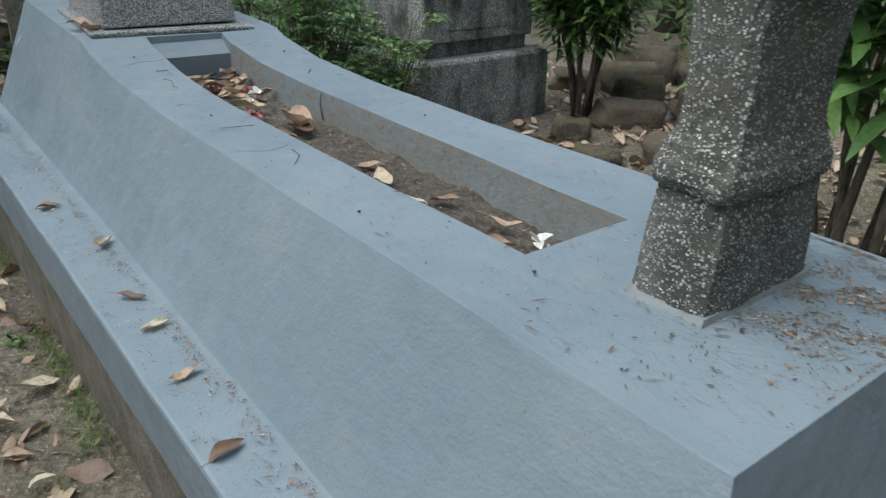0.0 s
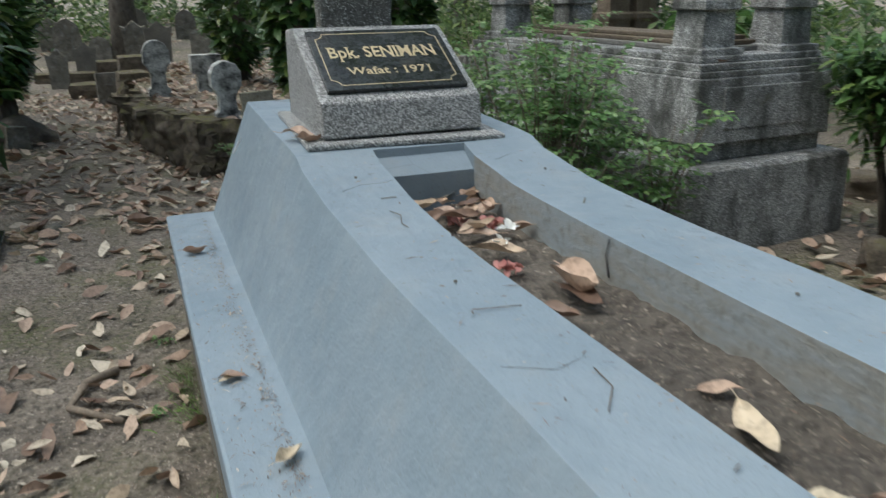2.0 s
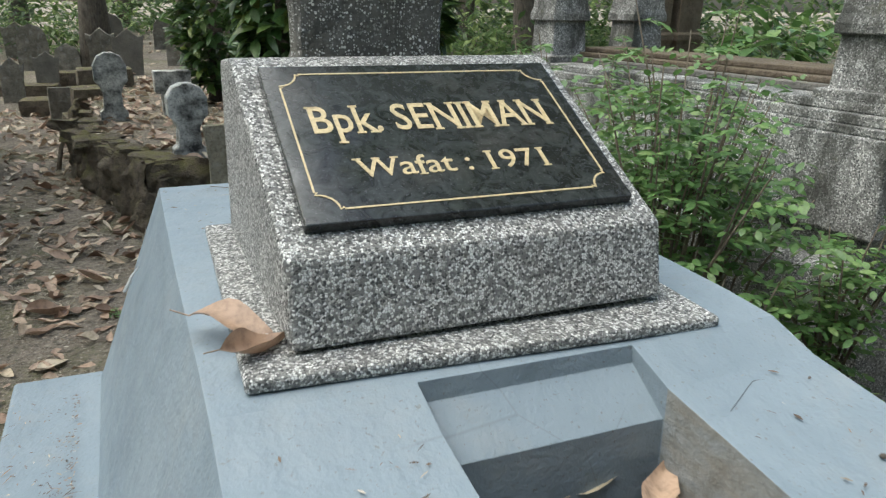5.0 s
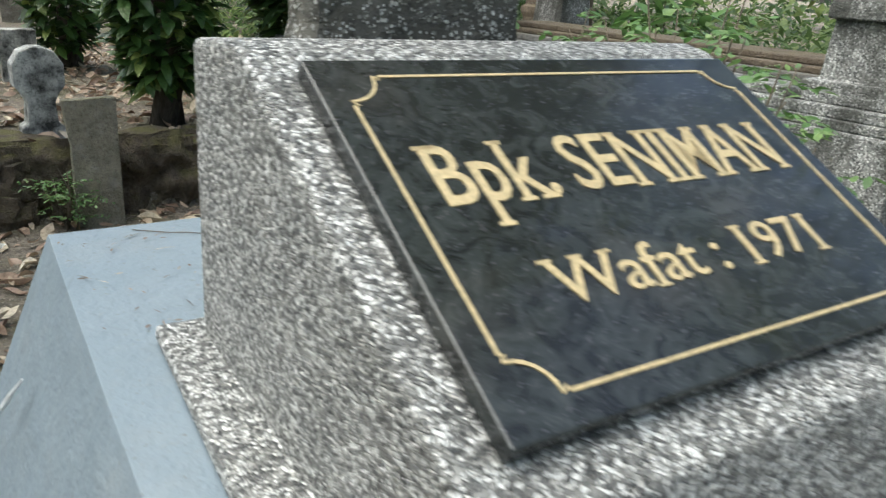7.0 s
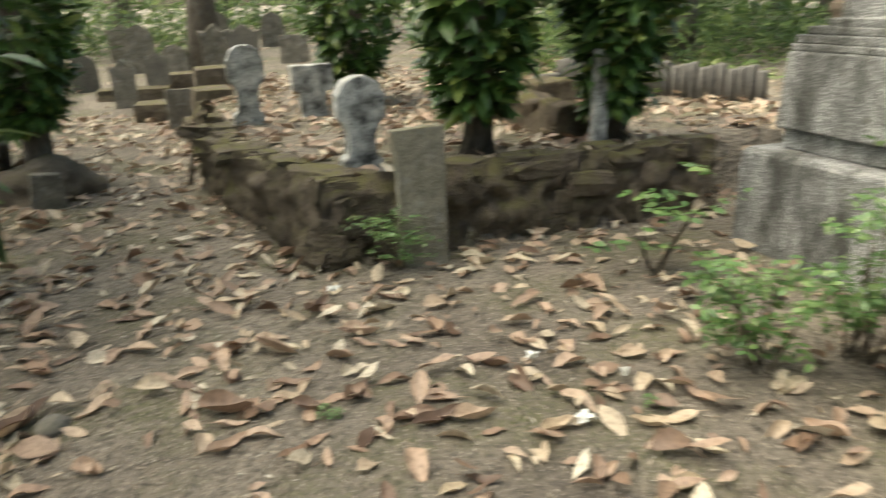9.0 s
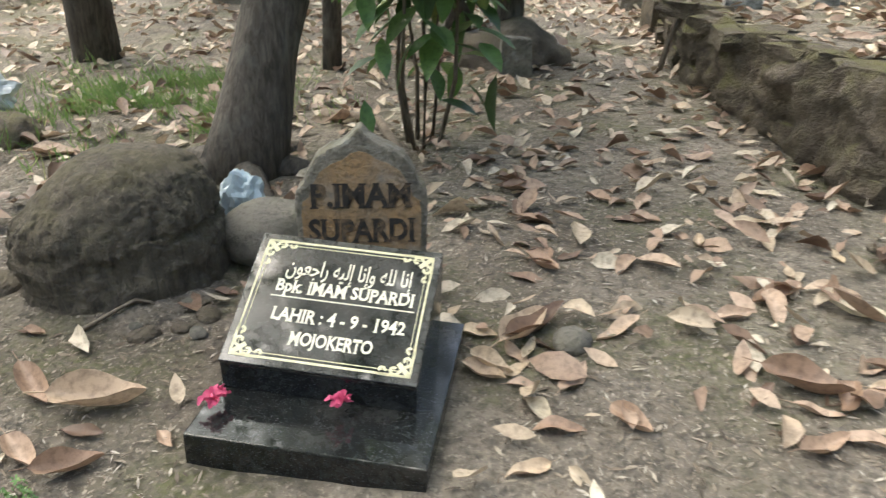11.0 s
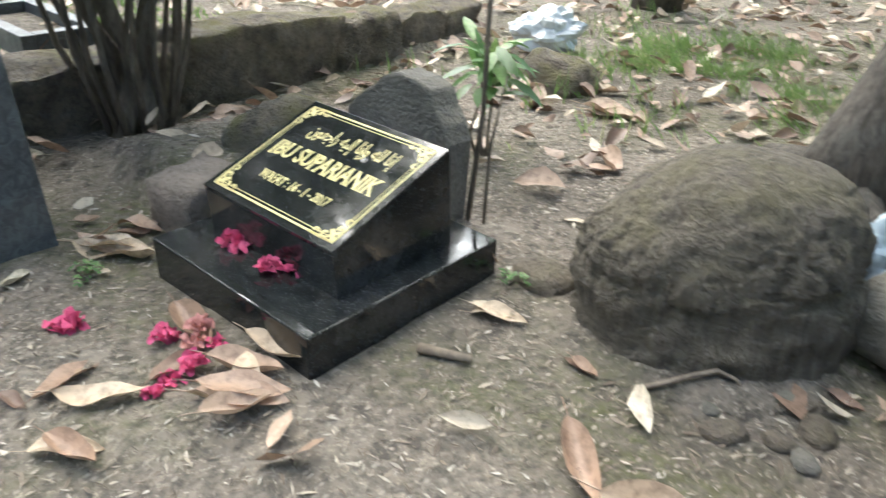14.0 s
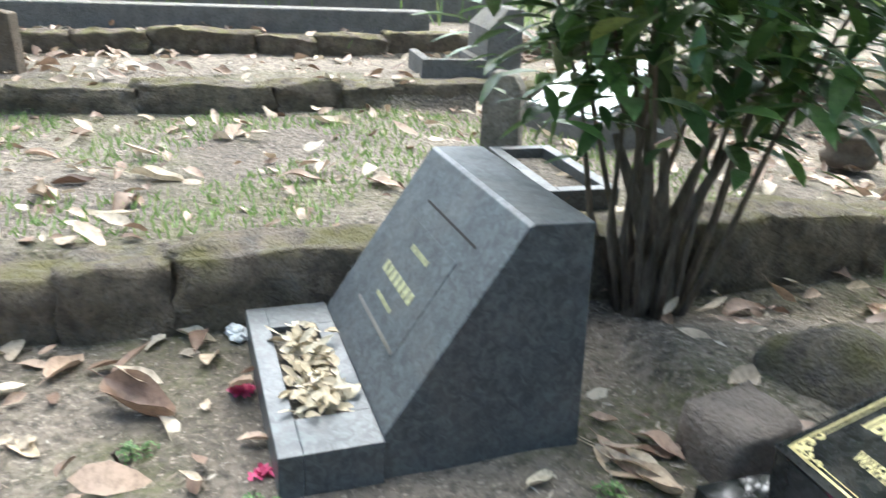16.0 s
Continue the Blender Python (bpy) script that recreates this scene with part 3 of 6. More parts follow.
def make_marker(name, at, width, depth, label):
    """A flared grave marker of pebble terrazzo with a moulded waist."""
    t = thing(name, pose(*at), label, "grave marker")
    prof = ((0.0, 0.52), (0.03, 0.51), (0.14, 0.475), (0.185, 0.46), (0.19, 0.49), (0.205, 0.51), (0.225, 0.505), (0.235, 0.48), (0.255, 0.46), (0.27, 0.42), (0.30, 0.40), (0.36, 0.40), (0.44, 0.425),
            (0.54, 0.47), (0.64, 0.50), (0.72, 0.48), (0.78, 0.40), (0.82, 0.26), (0.835, 0.1))
    rows = []
    zs = []
    for (a, u), (b, w) in zip(prof, prof[1:]):
        n = max(1, int((b - a) / 0.03))
        for i in range(n):
            zs.append((a + (b - a) * i / n, u + (w - u) * i / n))
    zs.append(prof[-1])
    for z, h in zs:
        hx, hy = h * width, h * depth
        ring = []
        for k in range(24):
            s = k / 24 * 4
            e, r = int(s), s - int(s)
            x, y = ((-1 + 2 * r, -1), (1, -1 + 2 * r), (1 - 2 * r, 1), (-1, 1 - 2 * r))[e]
            j = 0.006 * noise.noise(Vector((x * 3, y * 3, z * 14))) + 0.003 * noise.noise(Vector((x * 11, y * 11, z * 45)))
            cx = 0.94 if abs(x) > 0.99 and abs(y) > 0.99 else 1.0
            ring.append((x * hx * cx + j, y * hy * cx + j, z))
        rows.append(ring)
    part("shaft", loft(rows), OLD_TERRAZZO, t)
    ring = [(0.30 * width * math.cos(a), -0.487 * depth - 0.004, 0.60 + 0.12 * math.sin(a)) for a in np.linspace(0, 2 * math.pi, 25)]
    part("oval_moulding", tube(ring, [0.008] * 25, 6), OLD_TERRAZZO, t)
    part("mortar", loft([[(x * width * s, y * depth * s, z) for x, y in ((-0.5, -0.5), (0.5, -0.5), (0.5, 0.5), (-0.5, 0.5))] for z, s in ((-0.005, 1.1), (0.010, 1.03))]), RAW, t, "smeared cement fillet")
    return t


make_marker("foot_marker", (1.102, 0.60, 0.866), 0.30, 0.145, "weathered pebble terrazzo marker on the tomb's foot end")
make_marker("head_marker", (1.068, 3.597, 0.958), 0.335, 0.10, "weathered pebble terrazzo marker on the tomb's head end")


def border(u0, v0, u1, v1, notch, r, steps=6):
    """A line round a plaque with scooped corners."""
    pts = []
    for cx, cy, sx, sy, a0 in ((u0, v0, 1, 1, 90), (u1, v0, -1, 1, 180), (u1, v1, -1, -1, 270), (u0, v1, 1, -1, 0)):
        arc = []
        for k in range(steps + 1):
            a = radians(90 * k / steps)
            arc.append((cx + sx * notch * math.cos(a), cy + sy * notch * math.sin(a)))
        arc = [(arc[0][0] + sx * notch * 0.18, cy)] + [(arc[0][0] + sx * notch * 0.18, cy + sy * notch * 0.12)] + arc + [(cx + sx * notch * 0.12, arc[-1][1] + sy * notch * 0.18), (cx, arc[-1][1] + sy * notch * 0.18)]
        if sx * sy > 0:
            arc = arc[::-1]
        pts += arc
    return pts


def ribbon(pts, width, z=0.0012, closed=True):
    bm = bmesh.new()
    n = len(pts)
    L, R = [], []
    for i in range(n):
        a = Vector(pts[i - 1 if closed or i else 0])
        b = Vector(pts[(i + 1) % n] if closed or i < n - 1 else pts[i])
        d = (b - a).normalized()
        s = Vector((-d.y, d.x)) * width / 2
        p = Vector(pts[i])
        L.append(bm.verts.new((p.x + s.x, p.y + s.y, z)))
        R.append(bm.verts.new((p.x - s.x, p.y - s.y, z)))
    for i in range(n if closed else n - 1):
        j = (i + 1) % n
        bm.faces.new((L[i], R[i], R[j], L[j]))
    ext = bmesh.ops.extrude_face_region(bm, geom=list(bm.faces))
    for v in ext["geom"]:
        if isinstance(v, bmesh.types.BMVert):
            v.co.z -= z + 0.0005
    return bm


def slope_pose(origin, yaw, tilt):
    return pose(*origin, 0, 0, yaw) @ pose(0, 0, 0, tilt, 0, 0)


def make_head_block():
    t = thing("name_block", pose(1.05, 3.25, 0.955), "speckled terrazzo headstone block with a polished dark plaque", "headstone")
    prof = [(3.022, 0.955), (3.04, 1.06), (3.37, 1.252), (3.40, 1.258), (3.495, 1.25), (3.505, 0.955)]
    part("block", extrude_x(prof, 0.797, 1.312), TERRAZZO, t, "", True, False, 0.007)
    part("foot_plate", loft([[(0.738, 2.985, z - 0.006), (1.362, 2.958, z - 0.012), (1.355, 3.53, z + 0.018), (0.757, 3.53, z + 0.02)] for z in (0.938, 0.955)]), TERRAZZO, t, "", True, False, 0.005)
    m = slope_pose((0.828, 3.072, 1.081), 0, 30.4)
    pl = part("plaque", box(0, 0, -0.002, 0.453, 0.312, 0.013), GRANITE, t, "polished blue-black granite plaque", False, False, 0.002)
    pl.matrix_basis = t.matrix_basis.inverted() @ m
    top = 0.0131
    def on(name, bm, u, v, mt):
        bm.transform(Matrix.Translation((u, v, top)))
        part(name, bm, mt, pl, "gold lettering" if name == "letters" else "thin gold border line")
    on("letters", lettering("Bpk. SENIMAN", 0.359, 0.058, 0.001, 0.008), 0.224, 0.191, GOLD)
    on("letters", lettering("Wafat : 1971", 0.276, 0.037, 0.001, 0.004), 0.221, 0.092, GOLD)
    on("border_line", ribbon(border(0.022, 0.022, 0.431, 0.291, 0.026, 0), 0.0026, 0.0009), 0, 0, GOLD)
    return t


make_head_block()


# ---- small granite graves ----
def corner_scroll(bmesh_out, cx, cy, sx, sy, s):
    def curl(a, b, r, a0, turn, n=14):
        return [(a + r * (1 - 0.8 * j / n) * math.cos(a0 + turn * j * 0.42), b + r * (1 - 0.8 * j / n) * math.sin(a0 + turn * j * 0.42)) for j in range(n)]
    strokes = [(curl(0.62, 0.22, 0.24, 3.1, 1), 0.11), (curl(0.22, 0.62, 0.24, -1.5, -1), 0.11), (curl(1.12, 0.16, 0.17, 3.3, -1, 11), 0.09), (curl(0.16, 1.12, 0.17, -1.7, 1, 11), 0.09),
               ([(0.02, 0.02), (0.25, 0.25), (0.5, 0.5)], 0.2), ([(0.1, 0.0), (0.9, -0.02), (1.3, 0.0)], 0.1), ([(0.0, 0.1), (-0.02, 0.9), (0.0, 1.3)], 0.1)]
    for path, wide in strokes:
        pts = [(cx + sx * s * u, cy + sy * s * v) for u, v in path]
        add = ribbon(pts, s * wide, 0.001, False)
        me = bpy.data.meshes.new("scroll")
        add.to_mesh(me)
        add.free()
        bmesh_out.from_mesh(me)
        bpy.data.meshes.remove(me)


def flowing_script(width, height):
    """The joined line of script over the name, in its written order from right to left."""
    words = "\uFE87\uFEE7\uFE8E \uFEDF\uFEE0\uFEEA \uFEED\uFE87\uFEE7\uFE8E \uFE87\uFEDF\uFEF4\uFEEA \uFEAD\uFE8D\uFE9F\uFECC\uFEEE\uFEE5"
    return lettering(words[::-1], width, height, 0.001, 0.004, False)


def small_grave(name, at, yaw, slab, base_z, face, low, high, lines, ink, frame_ink, label, lean=0.0):
    """A black granite slab with a sloping name box. slab: (w, d, h); face: (x0, x1, y0, y1)."""
    t = thing(name, pose(*at, 0, lean, yaw), label, "grave")
    part("base_slab", box(0, 0, -0.08, slab[0], slab[1], slab[2]), BLACK_GRANITE, t, "", False, False, 0.004)
    x0, x1, y0, y1 = face
    part("name_box", extrude_x([(y0 + 0.006, slab[2]), (y0, low), (y1, high), (y1 + 0.012, slab[2])], x0, x1), BLACK_GRANITE, t, "", False, False, 0.002)
    w, d = x1 - x0, math.hypot(y1 - y0, high - low)
    tilt = math.degrees(math.atan2(high - low, y1 - y0))
    pl = part("name_plate", box(0, 0, 0.0005, w, d, 0.011), BLACK_GRANITE, t, "polished black granite name plate", False, False, 0.0015)
    pl.matrix_basis = pose(x0, y0, low, tilt, 0, 0)
    def on(nm, bm, u, v, mt):
        bm.transform(Matrix.Translation((u * w, v * d, 0.0112)))
        part(nm, bm, mt, pl)
    for kind, text, u, v, lw, lh in lines:
        if kind == "text":
            on("letters", lettering(text, lw * w, lh * d, 0.001, 0.018), u, v, ink)
        elif kind == "rule":
            on("rule", box(-lw * w / 2, -0.0012, 0, lw * w / 2, 0.0012, 0.001), u, v, ink)
        else:
            on("script", flowing_script(lw * w, lh * d), u, v, ink)
    i = 0.045 * w
    for k, wd in ((i, 0.0062), (i + 0.0095, 0.002)):
        on("border_line", ribbon([(k, k), (w - k, k), (w - k, d - k), (k, d - k)], wd, 0.001), 0, 0, frame_ink)
    for cx, cy, sx, sy in ((i, i, 1, 1), (w - i, i, -1, 1), (w - i, d - i, -1, -1), (i, d - i, 1, -1)):
        bm = bmesh.new()
        corner_scroll(bm, cx, cy, sx, sy, 0.052)
        on("corner_scroll", bm, 0, 0, frame_ink)
    return t


small_grave("black_grave", (-0.952, 5.272, 0.0), 2.5, (0.465, 0.52, 0.068), 0.068, (0.012, 0.415, 0.150, 0.43), 0.130, 0.285,
            [("script", "", 0.53, 0.755, 0.68, 0.13), ("text", "Bpk. IMAM SUPARDI", 0.53, 0.60, 0.74, 0.095), ("rule", "", 0.53, 0.51, 0.76, 0),
             ("text", "LAHIR : 4 - 9 - 1942", 0.535, 0.385, 0.70, 0.095), ("text", "MOJOKERTO", 0.53, 0.22, 0.43, 0.095)], CREAM, PALE_YELLOW,
            "polished black granite grave with cream lettering on soil", 3.0)
small_grave("black_grave", (-2.372, 5.165, 0.0), 5.0, (0.535, 0.53, 0.095), 0.095, (0.05, 0.475, 0.115, 0.43), 0.192, 0.308,
            [("script", "", 0.52, 0.76, 0.62, 0.12), ("text", "IBU SUPARIANIK", 0.5, 0.52, 0.78, 0.14), ("text", "WAFAT : 16 - 1 - 2017", 0.48, 0.28, 0.52, 0.075)], YELLOW, YELLOW,
            "polished black granite grave with gold lettering and pink petals")


def make_tiled_grave():
    t = thing("tiled_grave", pose(-2.57, 4.394, 0, 0, 0, 6.8), "dark grey tiled headstone with a sloping face and petal tray", "headstone")
    w = 0.645
    part("body", extrude_x([(0.205, -0.06), (0.212, 0.105), (0.492, 0.528), (0.505, 0.532), (0.635, 0.528), (0.66, -0.06)], -w + 0.03, 0.0), GREY_TILE, t, "", False, False, 0.003)
    for x0, y0, x1, y1 in ((-w, 0, 0.012, 0.05), (-w, 0.05, -w + 0.12, 0.212), (-0.11, 0.05, 0.012, 0.212), (-w + 0.12, 0.165, -0.11, 0.212)):
        part("tray_tile", box(x0, y0, -0.06, x1, y1, 0.1), GREY_TILE, t, "", False, False, 0.002)
    heap = Leaves()
    for _ in range(170):
        p = t.matrix_basis @ Vector((rnd(-w + 0.14, -0.11), rnd(0.06, 0.175), rnd(0.085, 0.118)))
        heap.add(p, way(rnd(0, 6.283), rnd(-0.3, 0.5)), (rnd(-.6, .6), rnd(-.6, .6), 1), rnd(0.025, 0.065), rnd(0.012, 0.03), rnd(-0.4, 0.4), 0.4, 0.4)
    heap.put("dry_petals", STRAW, t, "heap of dry straw-coloured petals")
    part("tray_soil", box(-w + 0.12, 0.035, -0.02, -0.11, 0.165, 0.082), PIT_SOIL, t, "dusty bed of dry petals")
    tilt = math.degrees(math.atan2(0.528 - 0.105, 0.492 - 0.212))
    m = pose(-w + 0.03, 0.212, 0.105, tilt, 0, 0)
    def on(nm, bm, mt, label=""):
        ob = part(nm, bm, mt, t, label)
        ob.matrix_basis = m
    on("groove", box(0.17, 0.40, 0, 0.49, 0.406, 0.002), BLACK_PAINT)
    on("strip", box(0.14, 0.10, 0, 0.45, 0.108, 0.003), GREY_CEMENT)
    on("name_panel", box(0.15, 0.12, 0, 0.46, 0.35, 0.0015), GREY_TILE)
    for v, u0, u1, h in ((0.20, 0.17, 0.40, 0.028), (0.29, 0.24, 0.36, 0.014), (0.15, 0.22, 0.34, 0.010)):
        n = 7
        for k in range(n):
            a = u0 + (u1 - u0) * k / n
            on("letter_bar", box(a, v, 0.0015, a + (u1 - u0) / n * 0.72, v + h, 0.003), OLD_GOLD, "worn gold lettering, unreadable")
    return t


make_tiled_grave()


# ---- headstones and stones round the path ----
def slab_stone(name, at, yaw, outline, depth, material, label, lean=0.0, group="", bevel=0.008):
    t = thing(name, pose(*at, lean, 0, yaw), label, "headstone", group)
    part("slab", extrude_y(outline, -depth / 2, depth / 2), material, t, "", False, False, bevel)
    return t


def arch(w, h, shoulder, peak=0.0, n=12):
    pts = [(-w / 2, -0.1), (w / 2, -0.1), (w / 2, shoulder)]
    for k in range(n + 1):
        a = math.pi * k / n
        pts.append((w / 2 * 0.96 * math.cos(a), shoulder + (h - shoulder - peak) * math.sin(a) ** 0.8 + peak * max(0, 1 - abs(math.cos(a)) * 5)))
    pts.append((-w / 2, shoulder))
    return pts


def ogee(w, h):
    return [(-w * 0.42, -0.1), (w * 0.42, -0.1), (w * 0.46, h * 0.55), (w * 0.5, h * 0.72), (w * 0.54, h * 0.88), (w * 0.36, h * 0.83), (w * 0.2, h * 0.9), (w * 0.02, h), (-w * 0.17, h * 0.91), (-w * 0.34, h * 0.82), (-w * 0.53, h * 0.87), (-w * 0.5, h * 0.7), (-w * 0.45, h * 0.55)]


def shouldered(s=1.0, tip=0.5):
    """A headstone outline with small shoulders that rises to a soft point."""
    half = [(0.150, -0.1), (0.163, 0.31), (0.158, 0.345), (0.140, 0.357), (0.132, 0.385), (0.108, 0.425), (0.075, 0.447), (0.045, 0.458), (0.022, 0.475), (0.0, tip)]
    half = [(x * s, z) for x, z in half]
    return half + [(-x, z) for x, z in half[-2::-1]]


rh = slab_stone("round_headstone", (-0.79, 5.93, -0.02), 14, shouldered(), 0.085, HEADSTONE, "round-topped old headstone with a rust-stained face", -4)
face = extrude_y([(x * 0.9, z * 0.92) for x, z in shouldered(1.0, 0.48)], -0.0455, -0.03)
fp = part("face", face, RUST_STONE, rh, "rust-brown stained face")
for text, w, z in (("P.IMAM", 0.25, 0.335), ("SUPARDI", 0.262, 0.245)):
    bm = lettering(text, w, 0.058, 0.0012, 0.03)
    bm.transform(pose(0, -0.0462, z, 90, 0, 0))
    part("letters", bm, FADED, rh, "faded black hand-painted letters")
slab_stone("scalloped_headstone", (-2.30, 5.83, 0.0), 4, [(-0.215, -0.1), (0.165, -0.1), (0.17, 0.22), (0.15, 0.265), (0.12, 0.30), (0.10, 0.34), (0.05, 0.355), (-0.02, 0.36), (-0.07, 0.34), (-0.10, 0.31), (-0.15, 0.28), (-0.2, 0.23)], 0.09, GREY_ROCK, "grey cement headstone with a scalloped top", -3)


def make_rock(name, at, r, seed, material, label, yaw=0, detail=4, amp=0.25, flat=0.35, category="rock"):
    t = part(name, rock(*r, seed, detail, amp, flat), material, None, "", False, True)
    t.matrix_basis = pose(*at, 0, 0, yaw)
    return tagged(t, label, category)


def make_mound():
    """A domed striated cap, undercut on one side, over an earthy base and a soil skirt."""
    t = thing("boulder", pose(-1.47, 5.93, 0, 0, 0, 40), "brown rounded boulder with an undercut cap on soil", "boulder")
    flute = lambda p, f: noise.noise(Vector((p.x * f, p.y * f, p.z * 0.9)))
    groove = lambda p, f: -max(0.0, 1 - abs(flute(p, f)) * 7)
    bm = bmesh.new()
    bmesh.ops.create_icosphere(bm, subdivisions=6, radius=1.0)
    for v in bm.verts:
        p = v.co.copy()
        r = math.hypot(p.x, p.y)
        rim = 0.158 + 0.05 * ease(-0.6, 0.8, p.x) + 0.02 * noise.noise(Vector((p.x * 2.6, p.y * 2.6, 1))) + 0.01 * noise.noise(Vector((p.x * 9, p.y * 9, 4)))
        wave = 1 + 0.06 * noise.noise(p * 1.6) + 0.025 * noise.noise(p * 5) + 0.04 * flute(p, 8) * r + 0.035 * groove(p, 6) * r + 0.03 * groove(p, 13) * r + 0.01 * noise.noise(p * 26)
        crest = 0.385 - 0.05 * max(0.0, -p.x) - 0.08 * max(0.0, -p.x) ** 2
        out = (max(0.0, 1 - abs(p.z) ** 2.3)) ** 0.44 / r if r > 1e-5 else 0
        z = rim + (crest - rim) * p.z * (1 + 0.5 * (wave - 1)) if p.z > 0 else rim + 0.045 * p.z
        v.co = (p.x * out * wave * 0.272, p.y * out * wave * 0.208, z)
    part("cap", bm, BOULDER, t, "", False, True)
    for name, z0, z1, rx, ry, steep, amp, mt in (("base", -0.14, 0.235, 0.277, 0.212, 5.0, 0.07, BOULDER), ("skirt", -0.07, 0.05, 0.37, 0.29, 1.4, 0.2, SOIL)):
        bm = bmesh.new()
        bmesh.ops.create_icosphere(bm, subdivisions=5, radius=1.0)
        for v in bm.verts:
            p = v.co.copy()
            r = math.hypot(p.x, p.y)
            s = (max(0.0, 1 - abs(p.z) ** steep)) ** (1 / steep) / r if r > 1e-6 else 0
            k = 1 + amp * noise.noise(p * 1.7 + Vector((z1 * 9, 0, 2))) + 0.03 * noise.noise(p * 6) + 0.04 * flute(p, 9) + 0.04 * groove(p, 7) + 0.03 * groove(p, 14) + 0.02 * noise.noise(p * 17)
            v.co = (p.x * s * k * rx, p.y * s * k * ry, (z0 + z1) / 2 + p.z * k * (z1 - z0) / 2)
        part(name, bm, mt, t, "", False, True)
    return t


make_mound()
make_rock("grey_stone", (-1.13, 6.12, 0.09), (0.145, 0.12, 0.105), 4, GREY_ROCK, "smooth grey round stone beside the boulder", 20, 4, 0.12, 0.8)
make_rock("mossy_rock", (-2.70, 5.72, 0.03), (0.21, 0.19, 0.17), 7, MOSSY, "moss-capped low rock behind the black grave", 30, 4, 0.2)
t = part("broken_block", rough_block(0.17, 0.17, 0.19, 5, 0.16, 4, 0.12), TAN_ROCK, None, "", False, True)
t.matrix_basis = pose(-2.53, 5.36, -0.04, 6, 4, 8)
tagged(t, "broken tan stone block half sunk in soil", "rock")
make_rock("mossy_rock", (1.78, 3.50, 0.40), (0.17, 0.2, 0.34), 12, ROCK, "dark mossy rock against the tomb's side", 10, 4, 0.2, 1.0)
make_rock("mossy_rock", (2.1, 3.1, 0.06), (0.22, 0.26, 0.16), 14, ROCK, "dark mossy rock among weeds", 40)
make_rock("mossy_rock", (2.05, 3.6, 0.1), (0.16, 0.2, 0.2), 17, ROCK, "dark mossy rock among weeds", 70)
make_rock("mossy_rock", (-2.78, 7.02, 0.02), (0.17, 0.14, 0.11), 21, MOSSY, "low mossy stone beside grass", 0)
for i, (x, y, s) in enumerate(((-1.278, 5.865, 0.045), (-1.272, 5.66, 0.042), (-1.245, 5.825, 0.035), (-1.165, 5.785, 0.042), (-1.32, 5.70, 0.022), (-1.20, 5.71, 0.03), (-0.25, 5.83, 0.06), (0.62, 6.55, 0.03), (-1.15, 5.7, 0.03), (-1.79, 5.80, 0.085))):
    make_rock("pebble", (x, y, ground_z(x, y) + s * 0.12), (s, s * 0.75, s * 0.5), 30 + i, (GREY_ROCK, ROCK)[i % 2], "small grey pebble on soil", i * 40, 2, 0.2, 0.7, "pebble")


# ---- leaning tree ----
def make_leaning_tree():
    t = thing("leaning_tree", pose(-1.56, 6.82, 0), "dark rough-barked tree with a leaning trunk", "tree")
    base = Vector((-1.56, 6.82, -0.05))
    top = Vector((-1.16, 7.9, 3.6))
    pts, rad = [], []
    for i in range(16):
        k = i / 15
        p = base.lerp(top, k) + Vector((0.12 * math.sin(k * 3.0), -0.05 * math.sin(k * 5), 0))
        pts.append(p)
        rad.append(0.118 * (1 - 0.3 * k) + 0.05 * math.exp(-k * 14))
    part("trunk", tube(pts, rad, 18, None, 0.2), BARK, t, "", True, True)
    for k, (a, s) in enumerate(((0.2, 0.5), (1.3, 0.6), (2.6, 0.4), (4.0, 0.4), (5.4, 0.7))):
        q = [base + Vector((math.cos(a) * d, math.sin(a) * d, 0.10 - d * 0.16)) for d in (0.08, 0.2, 0.35, s)]
        part("root", tube(q, [0.07, 0.05, 0.035, 0.015], 8, None, 0.2, k), BARK, t, "", True, True)
    crown = Leaves()
    for k in range(7):
        a = k * 0.9
        s = pts[10 + k % 5]
        e = s + way(a, 0.5) * rnd(1.2, 2.0)
        part("limb", tube([s, s.lerp(e, 0.5) + Vector((0, 0, 0.15)), e], [0.07, 0.045, 0.015], 7), BARK, t, "", True, True)
        for _ in range(260):
            p = s.lerp(e, rnd(0.4, 1.1)) + Vector((rnd(-0.5, 0.5), rnd(-0.5, 0.5), rnd(-0.3, 0.4)))
            crown.add(p, way(rnd(0, 6.3), rnd(-0.8, 0.4)), (0, 0, 1), rnd(0.1, 0.18), 0.06)
    crown.put("crown", CANOPY, t)


make_leaning_tree()


